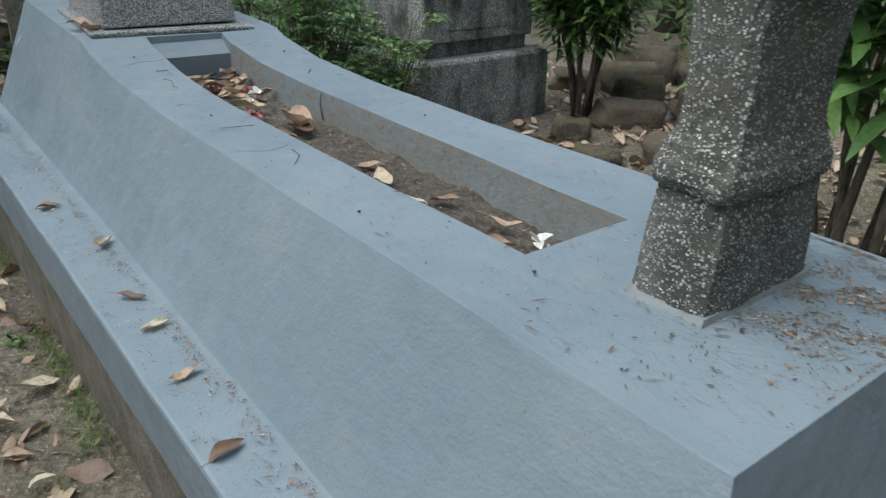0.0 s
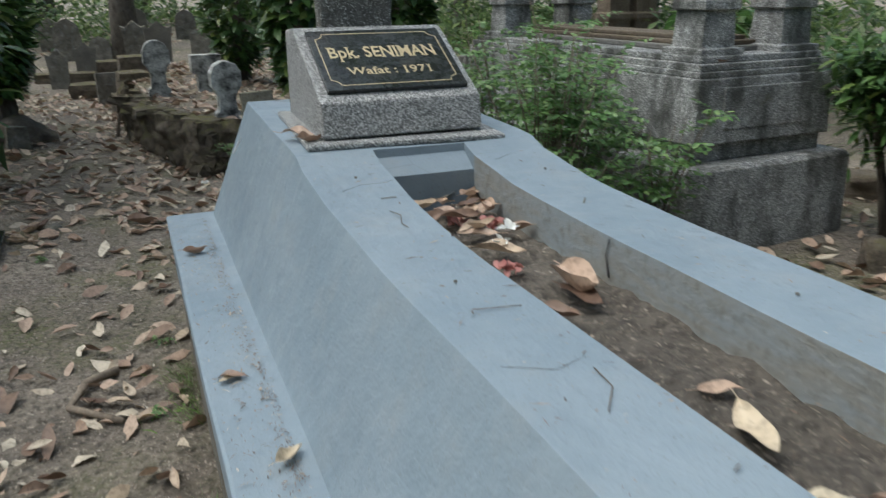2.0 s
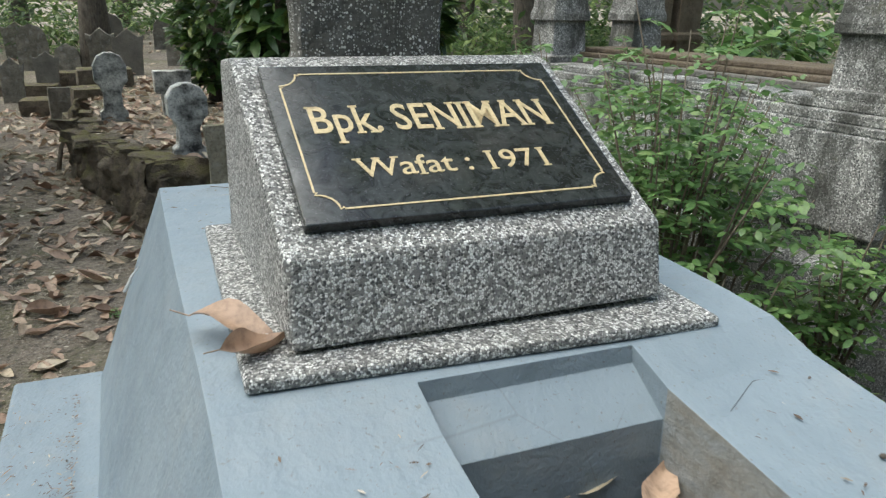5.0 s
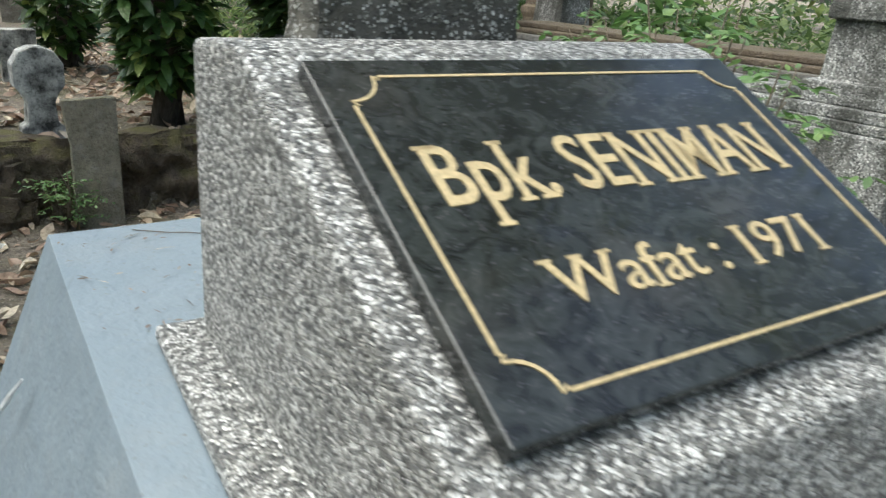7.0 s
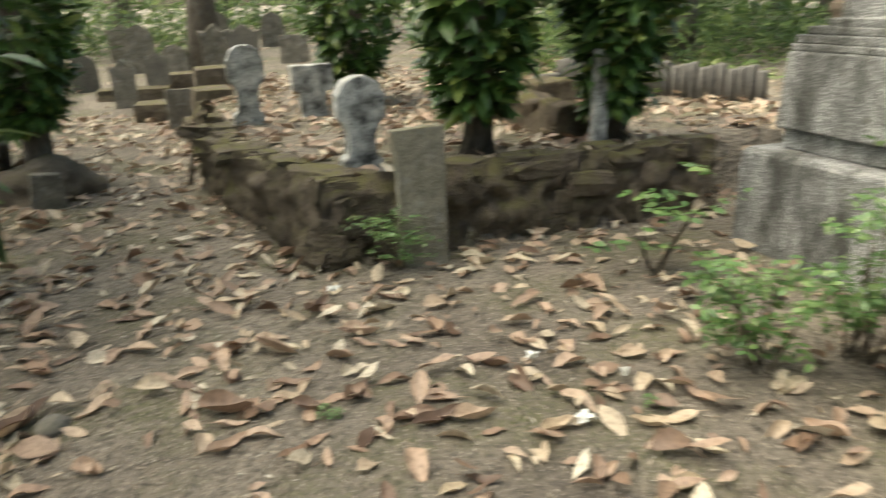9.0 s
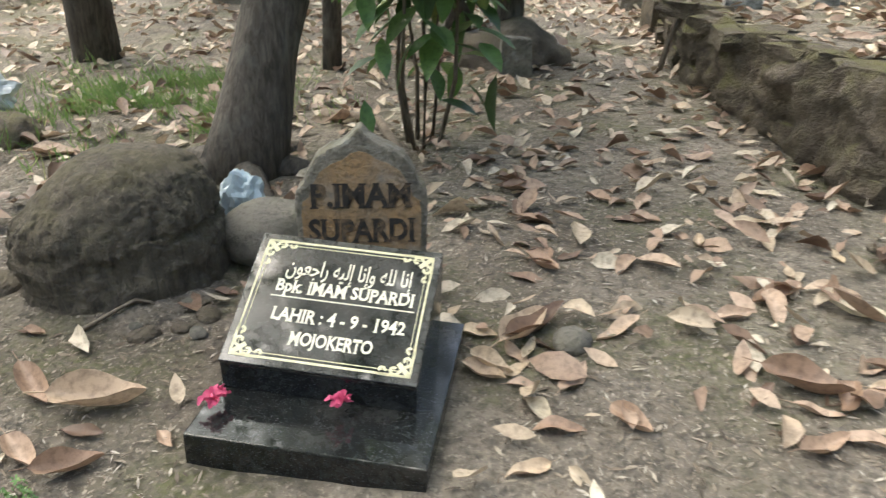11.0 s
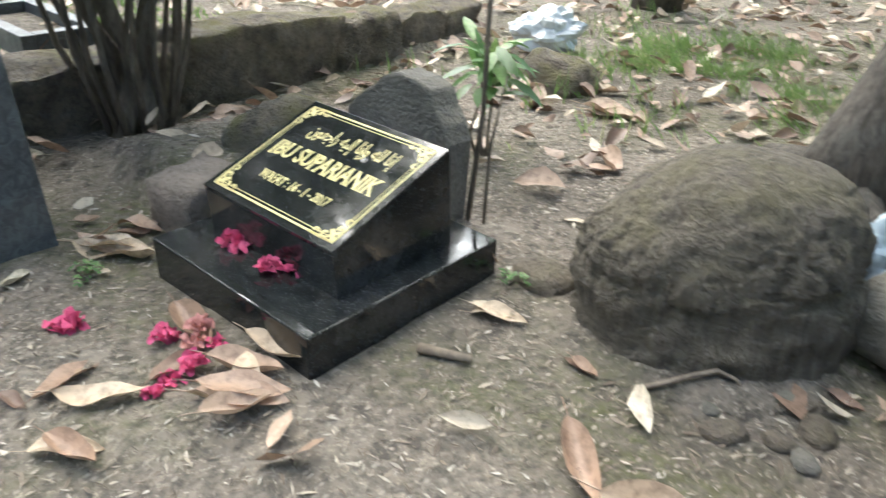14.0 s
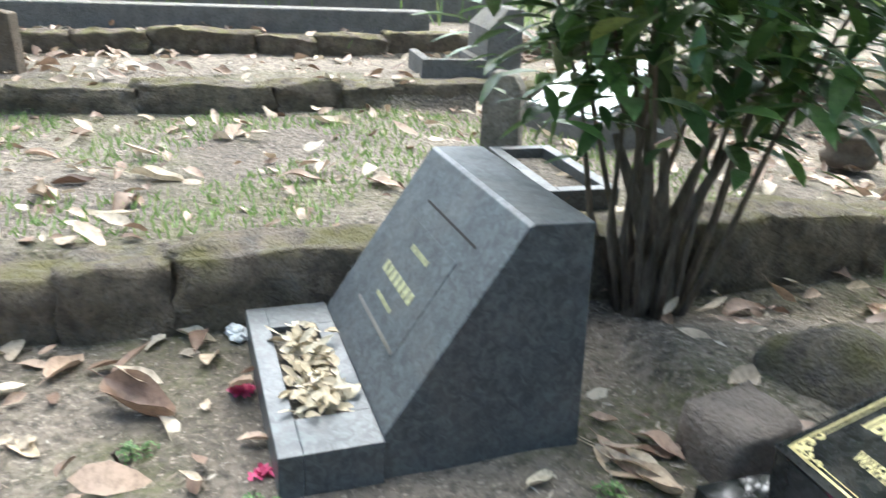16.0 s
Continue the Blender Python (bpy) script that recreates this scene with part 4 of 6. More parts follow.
# ---- the large terrazzo monument ----
def make_monument():
    t = thing("monument", pose(2.95, 3.94, 0, 0, 0, 3.0), "large stained terrazzo tomb in tiers with corner posts", "monument")
    W, L = 0.98, 2.55
    def tier(name, g, z0, z1, mt, bevel=0.008, taper=0.0):
        a, b = g, g + taper
        part(name, loft([[(-a, -a, z0), (W + a, -a, z0), (W + a, L + a, z0), (-a, L + a, z0)], [(-b, -b, z1), (W + b, -b, z1), (W + b, L + b, z1), (-b, L + b, z1)]]), mt, t, "", False, False, bevel)
    tier("plinth", 0.115, -0.1, 0.475, MON_TERRAZZO, 0.012, -0.01)
    tier("plinth_cap", 0.10, 0.475, 0.492, MON_TERRAZZO, 0.006, -0.02)
    tier("neck", -0.02, 0.492, 0.585, MON_TERRAZZO)
    tier("body", 0.01, 0.585, 0.93, MON_TERRAZZO, 0.01, -0.015)
    tier("cornice", -0.012, 0.93, 0.962, MON_TERRAZZO, 0.006)
    tier("cornice", -0.024, 0.962, 1.0, MON_TERRAZZO, 0.006)
    tier("step", -0.055, 1.0, 1.035, MON_TERRAZZO, 0.006)
    tier("step", -0.23, 1.035, 1.065, GREY_CEMENT, 0.006)
    tier("bed", -0.28, 1.065, 1.09, BROWN_TILE, 0.006)
    tier("bed", -0.34, 1.09, 1.115, BROWN_TILE, 0.006)
    part("panel", box(0.18, -0.012, 0.66, 0.80, 0.02, 0.88), MON_TERRAZZO, t, "", False, False, 0.004)
    for x, y in ((0.21, 0.22), (0.21, L - 0.30), (W - 0.21, 0.22), (W - 0.21, L - 0.30)):
        secs = []
        for z, h in ((1.03, 0.15), (1.07, 0.15), (1.071, 0.115), (1.26, 0.105), (1.261, 0.125), (1.30, 0.125), (1.33, 0.115), (1.85, 0.07), (1.92, 0.0705), (1.97, 0.03)):
            secs.append([(x - h, y - h, z), (x + h, y - h, z), (x + h, y + h, z), (x - h, y + h, z)])
        part("post", loft(secs), MON_TERRAZZO, t, "", False, False, 0.006)
    return t


make_monument()


# ---- raised plot edged with old bricks ----
def make_brick_meshes(n, dx, dy, dz, amp, base):
    out = []
    for k in range(n):
        bm = rough_block(dx, dy, dz, base + k, amp, 1, 0.25)
        bmesh.ops.recalc_face_normals(bm, faces=bm.faces)
        me = bpy.data.meshes.new("brick")
        bm.to_mesh(me)
        bm.free()
        out.append(me)
    return out


def place_piece(name, me, material, parent, m):
    if not me.materials:
        me.materials.append(material)
    ob = new(name, me)
    ob.parent = parent
    ob.matrix_basis = parent.matrix_basis.inverted() @ m
    return ob


def white_marker(at, w, h, yaw, label, material=WHITE_STONE, name="small_headstone"):
    """A waisted marker with a rounded eight-sided head."""
    out = [(-w * 0.42, -0.08), (w * 0.42, -0.08), (w * 0.42, h * 0.16), (w * 0.30, h * 0.2), (w * 0.27, h * 0.42), (w * 0.36, h * 0.52), (w * 0.5, h * 0.6), (w * 0.5, h * 0.82), (w * 0.34, h * 0.95), (w * 0.12, h), (-w * 0.12, h),
           (-w * 0.34, h * 0.95), (-w * 0.5, h * 0.82), (-w * 0.5, h * 0.6), (-w * 0.36, h * 0.52), (-w * 0.27, h * 0.42), (-w * 0.30, h * 0.2), (-w * 0.42, h * 0.16)]
    return slab_stone(name, at, yaw, out, 0.11, material, label, rnd(-2, 3), "old markers on the raised plot")


white_marker((1.03, 7.42, 0.34), 0.25, 0.50, 6, "white-washed marker stained black on the raised plot")
white_marker((0.585, 9.3, 0.34), 0.26, 0.58, 4, "white-washed waisted marker on the raised plot")
t = slab_stone("small_headstone", (1.09, 9.6, 0.34), 3, [(-0.1, -0.05), (0.1, -0.05), (0.1, 0.2), (0.155, 0.21), (0.16, 0.40), (-0.16, 0.40), (-0.155, 0.21), (-0.1, 0.2)], 0.16, WHITE_STONE, "white box-headed marker on the raised plot", 0, "old markers on the raised plot")
t = slab_stone("square_post", (1.20, 6.90, 0.0), -3, [(-0.115, -0.1), (0.115, -0.1), (0.12, 0.40), (0.125, 0.645), (-0.125, 0.63), (-0.10, 0.40)], 0.11, POST_STONE, "square-topped weathered stone post before the brick bank", -5, "", 0.006)

# ---- stone-edged terraces on the far side ----
def curb_row(name, pts, heights, depth, z0, label, material):
    t = thing(name, pose(pts[0][0], pts[0][1], z0), label, "kerb", kind="structure")
    for i, ((xa, ya), (xb, yb)) in enumerate(zip(pts, pts[1:])):
        L = math.hypot(xb - xa, yb - ya)
        me_b = rough_block(L * 1.02, depth * 1.15, heights[i % len(heights)] + 0.07, i * 3 + len(pts), 0.2, 9, 0.14)
        for v in me_b.verts:
            q = v.co * 9 + Vector((i * 5.0, len(pts), 0))
            v.co += 0.018 * noise.noise_vector(q) + 0.009 * noise.noise_vector(q * 2.7)
        ob = part("kerb_stone", me_b, material, t, "", False, True)
        ob.matrix_basis = t.matrix_basis.inverted() @ pose((xa + xb) / 2, (ya + yb) / 2, z0 - 0.06, rnd(-2, 2), rnd(-3, 3), math.degrees(math.atan2(yb - ya, xb - xa)))
    return t


curb_row("kerb", [(-3.36, 2.6), (-3.37, 3.2), (-3.36, 3.83), (-3.38, 4.12), (-3.43, 4.72), (-3.48, 5.2), (-3.46, 5.7), (-3.53, 6.4), (-3.55, 6.75), (-3.62, 7.05), (-3.75, 7.4)], [0.16, 0.17, 0.19, 0.2, 0.18, 0.2, 0.235, 0.19, 0.16, 0.14], 0.19, 0.0, "mossy stone kerb along a raised terrace", MOSSY)
curb_row("kerb", [(-5.55, 1.5), (-5.58, 2.4), (-5.56, 3.1), (-5.60, 3.7), (-5.60, 4.4), (-5.66, 4.75), (-5.72, 5.1), (-5.72, 5.9), (-5.75, 6.8), (-5.8, 7.6), (-5.8, 8.5)], [0.13, 0.14, 0.12], 0.2, 0.15, "mossy stone kerb along the second terrace", MOSSY)
curb_row("kerb", [(-6.85, 0.8), (-6.85, 1.6), (-6.87, 2.3), (-6.9, 3.1), (-6.88, 3.6), (-6.95, 4.3), (-6.95, 4.7), (-7.0, 5.2), (-7.0, 5.9), (-7.0, 6.8)], [0.13, 0.15, 0.11], 0.2, 0.27, "broken stone kerb of the third terrace", BRICK)
for x, z, h, y0, y1 in ((-7.45, 0.35, 0.2, -2, 5.6), (-8.6, 0.35, 0.36, -2, 6.6)):
    b = part("cement_beam", box(x - 0.12, y0, z - 0.1, x + 0.12, y1, z + h), GREY_CEMENT, None, "", False, False, 0.012)
    tagged(b, "long grey cement grave border", "grave border")


def make_tray_grave(at, yaw, s, label, material):
    t = thing("tray_grave", pose(*at, 0, 0, yaw), label, "grave")
    bm = bmesh.new()
    for x0, y0, x1, y1 in ((0, 0, 0.9, 0.07), (0, 0.33, 0.9, 0.40), (0, 0.07, 0.07, 0.33), (0.83, 0.07, 0.9, 0.33)):
        box(x0 * s, y0 * s, -0.05, x1 * s, y1 * s, 0.11 * s, bm)
    part("border", bm, material, t, "", False, False, 0.004)
    part("soil_bed", box(0.07 * s, 0.07 * s, -0.03, 0.83 * s, 0.33 * s, 0.05 * s), PIT_SOIL, t)
    return t


make_tray_grave((-4.42, 5.30, 0.15), 4, 0.72, "small grey tile grave tray with soil and petals", GREY_TILE)
t = thing("small_tomb", pose(-6.05, 5.28, 0.27, 0, 0, 0), "small grey tomb with a sloping headstone", "grave")
bm = bmesh.new()
for x0, y0, x1, y1 in ((0, 0, 0.5, 0.06), (0, 0.34, 0.5, 0.40), (0.44, 0.06, 0.5, 0.34)):
    box(x0 - 0.35, y0, -0.05, x1 - 0.35, y1, 0.12, bm)
part("border", bm, GREY_CEMENT, t, "", False, False, 0.004)
part("headstone", extrude_x([(0.40, -0.05), (0.40, 0.3), (0.52, 0.42), (0.62, 0.42), (0.62, -0.05)], -0.35, 0.15), GREY_CEMENT, t, "", False, False, 0.004)
slab_stone("stub_post", (-4.62, 5.42, 0.15), 60, [(-0.09, -0.1), (0.09, -0.1), (0.085, 0.30), (0.05, 0.36), (-0.05, 0.37), (-0.09, 0.31)], 0.11, HEADSTONE, "rough grey stone stub on the terrace")
slab_stone("stub_post", (-6.0, 2.98, 0.25), 80, [(-0.07, -0.1), (0.07, -0.1), (0.06, 0.34), (-0.06, 0.36)], 0.1, BROWN_TILE, "brown stone stub on the terrace")
t = thing("plate_grave", pose(-5.0, 6.05, 0.15, 0, 0, 20), "low grave with a pale glossy sloping plate", "grave")
part("body", extrude_x([(-0.25, -0.05), (-0.25, 0.12), (0.2, 0.38), (0.3, 0.38), (0.3, -0.05)], -0.3, 0.3), GREY_CEMENT, t, "", False, False, 0.004)
pl = part("plate", box(-0.27, 0.0, 0.001, 0.27, 0.5, 0.012), granite_material("pale_glossy_plate", 0.5, 0.35, 0.08, 0.2), t, "pale glossy plate")
pl.matrix_basis = pose(0, -0.245, 0.123, 30, 0, 0)
t = part("clay_urn", tube([(0, 0, 0), (0, 0, 0.05), (0, 0, 0.07), (0, 0, 0.15), (0, 0, 0.17), (0, 0, 0.18)], [0.13, 0.15, 0.12, 0.15, 0.16, 0.1], 14), BROWN_TILE, None, "", False, True)
t.matrix_basis = pose(-4.75, 7.4, 0.03)
tagged(t, "squat brown stone drum on leaf litter", "stone")

# ---- distant headstones ----
FAR = [(-0.65, 13.8, 0.3, 0.62, 0), (-0.3, 14.8, 0.34, 0.6, 0), (-0.67, 17.5, 0.5, 0.8, 1), (0.05, 11.7, 0.28, 0.42, 2), (0.8, 13.4, 0.4, 0.62, 0), (0.47, 13.9, 0.34, 0.6, 0), (1.55, 14.6, 0.4, 0.4, 2),
       (-1.3, 15.5, 0.36, 0.55, 1), (-0.1, 16.5, 0.4, 0.55, 1), (-1.9, 14.2, 0.34, 0.5, 0), (0.6, 18.0, 0.45, 0.6, 1), (-1.1, 19.5, 0.5, 0.7, 0), (1.5, 17.2, 0.4, 0.6, 1), (-2.6, 16.8, 0.4, 0.6, 1), (2.4, 16.0, 0.4, 0.6, 0),
       (-3.0, 10.6, 0.36, 0.5, 1), (-3.8, 11.4, 0.34, 0.45, 2), (-2.7, 12.4, 0.3, 0.5, 1)]
for i, (x, y, w, h, k) in enumerate(FAR):
    z = ground_z(x, y) - 0.02
    o = (ogee(w, h), arch(w, h, h * 0.6, 0.02), [(-w / 2, -0.1), (w / 2, -0.1), (w / 2, h), (-w / 2, h)])[k]
    slab_stone("old_headstone", (x, y, z), rnd(-8, 8), o, 0.1, (HEADSTONE, GREY_ROCK)[i % 3 == 1], "weathered grey old headstone leaning on leaf-strewn soil", rnd(-5, 5), "old headstones in rows")
for i, (x, y, sx, sz) in enumerate(((-0.1, 12.6, 0.7, 0.16), (0.5, 12.2, 0.6, 0.2), (-0.6, 14.6, 0.9, 0.12), (0.2, 15.2, 0.8, 0.2), (0.25, 10.7, 0.3, 0.22), (0.35, 11.2, 0.35, 0.18))):
    b = part("old_grave", rough_block(sx, 0.5, sz + 0.08, 40 + i, 0.1, 2, 0.15), BRICK, None)
    b.matrix_basis = pose(x, y, ground_z(x, y) - 0.06, 0, 0, rnd(-10, 10))
    tagged(b, "crumbling mossy brick grave border", "grave")
# ribbed edge of a further grave
t = thing("ribbed_border", pose(3.6, 10.4, 0.31, 0, 0, -67), "grave border of upright grey cement stakes", "grave border")
for k in range(25):
    part("stake", tube([(k * 0.085, 0, 0), (k * 0.085, 0, 0.28 + 0.02 * (k % 3)), (k * 0.085, 0, 0.295 + 0.02 * (k % 3))], [0.042, 0.042, 0.034], 8), GREY_CEMENT, t, "", False, True)
t = thing("ribbed_border", pose(3.3, 10.3, 0.2, 0, 0, 20), "grave border of upright grey cement stakes", "grave border")
for k in range(12):
    part("stake", tube([(k * 0.085, 0, 0), (k * 0.085, 0, 0.27), (k * 0.085, 0, 0.285)], [0.042, 0.042, 0.034], 8), GREY_CEMENT, t, "", False, True)
# rows of mossy stones east of the tomb
ROCKS = [(3.45, 2.85, 0.3, 0.12), (3.9, 2.6, 0.3, 0.13), (4.3, 3.3, 0.35, 0.18), (4.75, 3.6, 0.35, 0.2), (5.1, 4.0, 0.35, 0.2), (4.7, 2.9, 0.4, 0.2), (5.3, 3.3, 0.4, 0.24), (4.9, 4.4, 0.3, 0.2), (5.6, 4.2, 0.4, 0.26), (3.7, 3.3, 0.22, 0.14), (4.2, 2.2, 0.35, 0.16), (5.9, 3.6, 0.4, 0.3)]
for i, (x, y, s, h) in enumerate(ROCKS):
    b = part("kerb_rock", rough_block(s * rnd(0.9, 1.5), s * rnd(0.6, 0.9), h * rnd(1.1, 1.6), 60 + i, 0.42, 4, 0.3), ROCK if i % 3 else MOSSY, None, "", False, True)
    b.matrix_basis = pose(x, y, ground_z(x, y) - 0.06, 0, 0, -40 + rnd(-15, 15))
    tagged(b, "dark mossy edging rock among leaf litter", "rock", "edging rocks beside the tomb")


# ---- plants ----
def make_bush(name, at, height, radius, stems, n, leaf, label, material=CROTON, low=0.3, stem_r=0.02, droop=0.2, spread=1.0, trunk=None):
    t = thing(name, pose(*at), label, "shrub")
    base = Vector(at)
    L = Leaves()
    tips = []
    for k in range(stems):
        a = 2 * math.pi * k / stems + rnd(-0.4, 0.4)
        r = radius * rnd(0.3, 0.75)
        p0 = base + way(a) * radius * 0.12
        p1 = base + way(a) * r * 0.6 * spread + Vector((0, 0, height * 0.45))
        p2 = base + way(a + rnd(-0.3, 0.3)) * r + Vector((0, 0, height * rnd(0.75, 0.95)))
        p0.z -= 0.05
        part("stem", tube([p0, p0.lerp(p1, 0.5) + Vector((rnd(-.04, .04), rnd(-.04, .04), 0)), p1, p2], [stem_r, stem_r * 0.85, stem_r * 0.6, stem_r * 0.25], 6), STEM, t, "", True, True)
        tips.append((p0, p1, p2))
    for _ in range(n):
        p0, p1, p2 = random.choice(tips)
        k = low + (1 - low) * math.sqrt(random.random())
        p = p0.lerp(p1, k * 2) if k < 0.5 else p1.lerp(p2, k * 2 - 1)
        off = way(rnd(0, 6.28), rnd(-0.5, 0.6)) * radius * rnd(0.0, 0.5)
        p = p + off
        out = Vector((p.x - base.x, p.y - base.y, 0))
        d = (out.normalized() * 0.8 if out.length > 0.01 else Vector((0, 0, 0))) + way(rnd(0, 6.28), rnd(-0.6, 0.7))
        s = rnd(0.7, 1.2)
        L.add(p, d + Vector((0, 0, 0.15 - droop)), (rnd(-.3, .3), rnd(-.3, .3), 1), leaf[0] * s, leaf[1] * s, 0.25, 0.25)
    L.put("foliage", material, t)
    return t


def make_column(name, at, height, radius, n, label, low=0.15):
    """A clipped column of dark lance-shaped leaves on a stub of trunk."""
    t = thing(name, pose(*at), label, "shrub")
    base = Vector(at)
    part("trunk", tube([base + Vector((0, 0, -0.1)), base + Vector((0.02, 0, 0.25)), base + Vector((0, 0.02, height * 0.8))], [0.11, 0.095, 0.05], 10, None, 0.25), BARK, t, "", True, True)
    L = Leaves()
    for _ in range(n):
        a, z = rnd(0, 6.283), low + (height - low) * random.random()
        r = radius * (0.45 + 0.6 * random.random()) * (0.3 + 0.62 * math.sin(min(1.0, (z - low) / 0.8) * 1.5) + 0.26 * z) * (1 + 0.3 * noise.noise(Vector((math.cos(a) * 1.6, math.sin(a) * 1.6, z * 2.2 + at[0]))))
        p = base + Vector((math.cos(a) * r, math.sin(a) * r, z))
        L.add(p, way(a + rnd(-0.9, 0.9), rnd(-0.7, 0.7)), way(a, 0.9), rnd(0.11, 0.2), rnd(0.05, 0.075), 0.25, 0.2)
    L.put("foliage", CROTON, t)
    return t


make_column("column_shrub", (1.72, 7.58, 0.36), 1.9, 0.30, 1900, "dense dark green column shrub on the raised plot", 0.24)
make_column("column_shrub", (2.60, 7.62, 0.36), 1.8, 0.27, 1700, "dense dark green column shrub with a pale stump", 0.2)
make_column("column_shrub", (1.55, 10.2, 0.38), 1.7, 0.36, 1500, "dense dark green column shrub further back")
make_column("column_shrub", (-0.85, 9.25, 0.05), 1.7, 0.32, 1600, "leafy shrub on a low root mound", 0.4)
make_column("column_shrub", (-1.35, 10.3, 0.05), 1.7, 0.36, 1500, "leafy shrub behind the root mound", 0.3)
slab_stone("pale_stump", (2.42, 7.47, 0.35), 10, [(-0.05, -0.05), (0.05, -0.05), (0.045, 0.2), (0.05, 0.55), (-0.03, 0.56), (-0.035, 0.2)], 0.06, WHITE_STONE, "pale peeling wooden stump beside the shrub")
make_rock("root_mound", (-0.78, 9.1, 0.05), (0.34, 0.3, 0.2), 51, ROCK, "earth and root mound at the shrub's foot", 20, 4, 0.3)
slab_stone("old_stub", (-0.72, 8.72, 0.0), 15, [(-0.11, -0.1), (0.11, -0.1), (0.09, 0.22), (-0.08, 0.24)], 0.09, HEADSTONE, "broken stone stub before the root mound")
make_bush("croton_shrub", (4.22, 3.68, 0.05), 1.25, 0.46, 8, 2300, (0.12, 0.03), "green croton shrub on bare stems beside the monument", CROTON, 0.36, 0.022)
make_bush("croton_shrub", (2.75, 1.05, 0.05), 1.55, 0.55, 9, 900, (0.24, 0.055), "bright green strap-leaved shrub behind the tomb", FRESH, 0.5, 0.025)
t = make_bush("croton_shrub", (-3.24, 5.50, 0.0), 1.35, 0.66, 15, 1500, (0.16, 0.046), "broad-leaved shrub with many bare stems by the kerb", CROTON, 0.42, 0.012, 0.1, 1.0)
for k in range(5):
    a = k * 1.26
    part("trunk", tube([Vector((-3.24, 5.5, -0.05)) + way(a) * 0.09, Vector((-3.24, 5.5, 0.1)) + way(a + 0.4) * 0.05, Vector((-3.24, 5.5, 0.28)) + way(a + 0.9) * 0.05, Vector((-3.24, 5.5, 0.55)) + way(a + 0.6) * 0.16], [0.042, 0.032, 0.022, 0.011], 8, None, 0.3, k), STEM, t, "", True, True)
make_bush("thin_shrub", (-0.95, 7.3, 0.0), 1.4, 0.5, 6, 230, (0.21, 0.085), "thin-stemmed shrub with drooping dull leaves", CROTON, 0.15, 0.011, 0.6)
make_bush("seedling", (-2.42, 6.24, 0.0), 0.42, 0.09, 3, 40, (0.12, 0.038), "young bright green croton seedling", FRESH, 0.35, 0.006)
make_bush("seedling", (-1.45, 10.6, 0.2), 0.5, 0.25, 3, 40, (0.34, 0.10), "bright broad-leaved seedling in leaf litter", FRESH, 0.4, 0.01)
t = thing("sapling", pose(-2.12, 5.875, 0), "thin bare dark sapling stem", "sapling")
part("stem", tube([(-2.12, 5.875, -0.03), (-2.11, 5.905, 0.3), (-2.135, 5.935, 0.65), (-2.115, 5.975, 1.3)], [0.008, 0.007, 0.006, 0.004], 6), STEM, t, "", True, True)
part("stem", tube([(-2.075, 5.89, -0.03), (-2.095, 5.92, 0.2), (-2.08, 5.95, 0.38)], [0.005, 0.004, 0.002], 6), STEM, t, "", True, True)


def make_weed(name, at, height, spread, fronds, label, leaf=0.042, material=FRESH):
    """A weed of thin stems with feathery leaf pairs."""
    t = thing(name, pose(*at), label, "weed")
    base = Vector(at)
    L = Leaves(((0.0, 0.1), (0.35, 0.95), (0.7, 0.9), (1.0, 0.0)))
    for k in range(fronds):
        a = rnd(0, 6.283)
        tip = base + way(a) * spread * math.sqrt(random.random()) + Vector((0, 0, height * rnd(0.55, 1.0)))
        mid = base.lerp(tip, 0.5) + Vector((rnd(-.03, .03), rnd(-.03, .03), height * 0.12))
        part("stem", tube([base + Vector((rnd(-.04, .04), rnd(-.04, .04), -0.03)), mid, tip], [0.006, 0.0045, 0.002], 5), STEM, t, "", True, True)
        for j in range(2 if leaf > 0.06 else 10 if height > 0.3 else 4):
            s = 0.1 + 0.9 * random.random() ** 0.7
            p = base.lerp(mid, s * 2) if s < 0.5 else mid.lerp(tip, s * 2 - 1)
            b = rnd(0, 6.283)
            d = way(b, rnd(-0.1, 0.5))
            ln = min(rnd(0.09, 0.19), height * 0.6) * (2.0 if leaf > 0.06 else 1.0)
            for i in range(5):
                q = p + d * ln * (i + 0.6) / 5 - Vector((0, 0, 0.03 * (i / 5) ** 2))
                for sg in (-1, 1):
                    side = way(b + sg * rnd(0.7, 1.4), rnd(-0.5, 0.4) if leaf < 0.06 else rnd(-0.1, 0.25))
                    L.add(q, side, (rnd(-.6, .6), rnd(-.6, .6), 1), leaf * rnd(0.6, 1.05), leaf * 0.42, 0.15, 0.15)
    L.put("foliage", material, t)
    return t


for x, y, h, s, n in ((2.12, 4.0, 1.2, 0.4, 22), (2.45, 4.35, 1.4, 0.42, 26), (2.25, 4.85, 1.25, 0.45, 24), (1.98, 3.72, 0.7, 0.28, 14), (2.55, 3.75, 0.85, 0.28, 14), (2.3, 5.4, 0.6, 0.35, 7), (2.35, 4.1, 0.9, 0.4, 16)):
    make_weed("weed", (x, y, 0.0), h, s, n, "feathery light green weed between the tombs", 0.046)
make_weed("weed", (1.95, 5.45, 0.0), 0.42, 0.3, 6, "low feathery weed on soil", 0.048)
make_weed("weed", (2.12, 6.35, 0.0), 0.5, 0.34, 5, "young weed with paired oval leaves", 0.075)
make_weed("weed", (1.05, 6.83, 0.0), 0.34, 0.15, 6, "small weed at the foot of the stone post", 0.028)
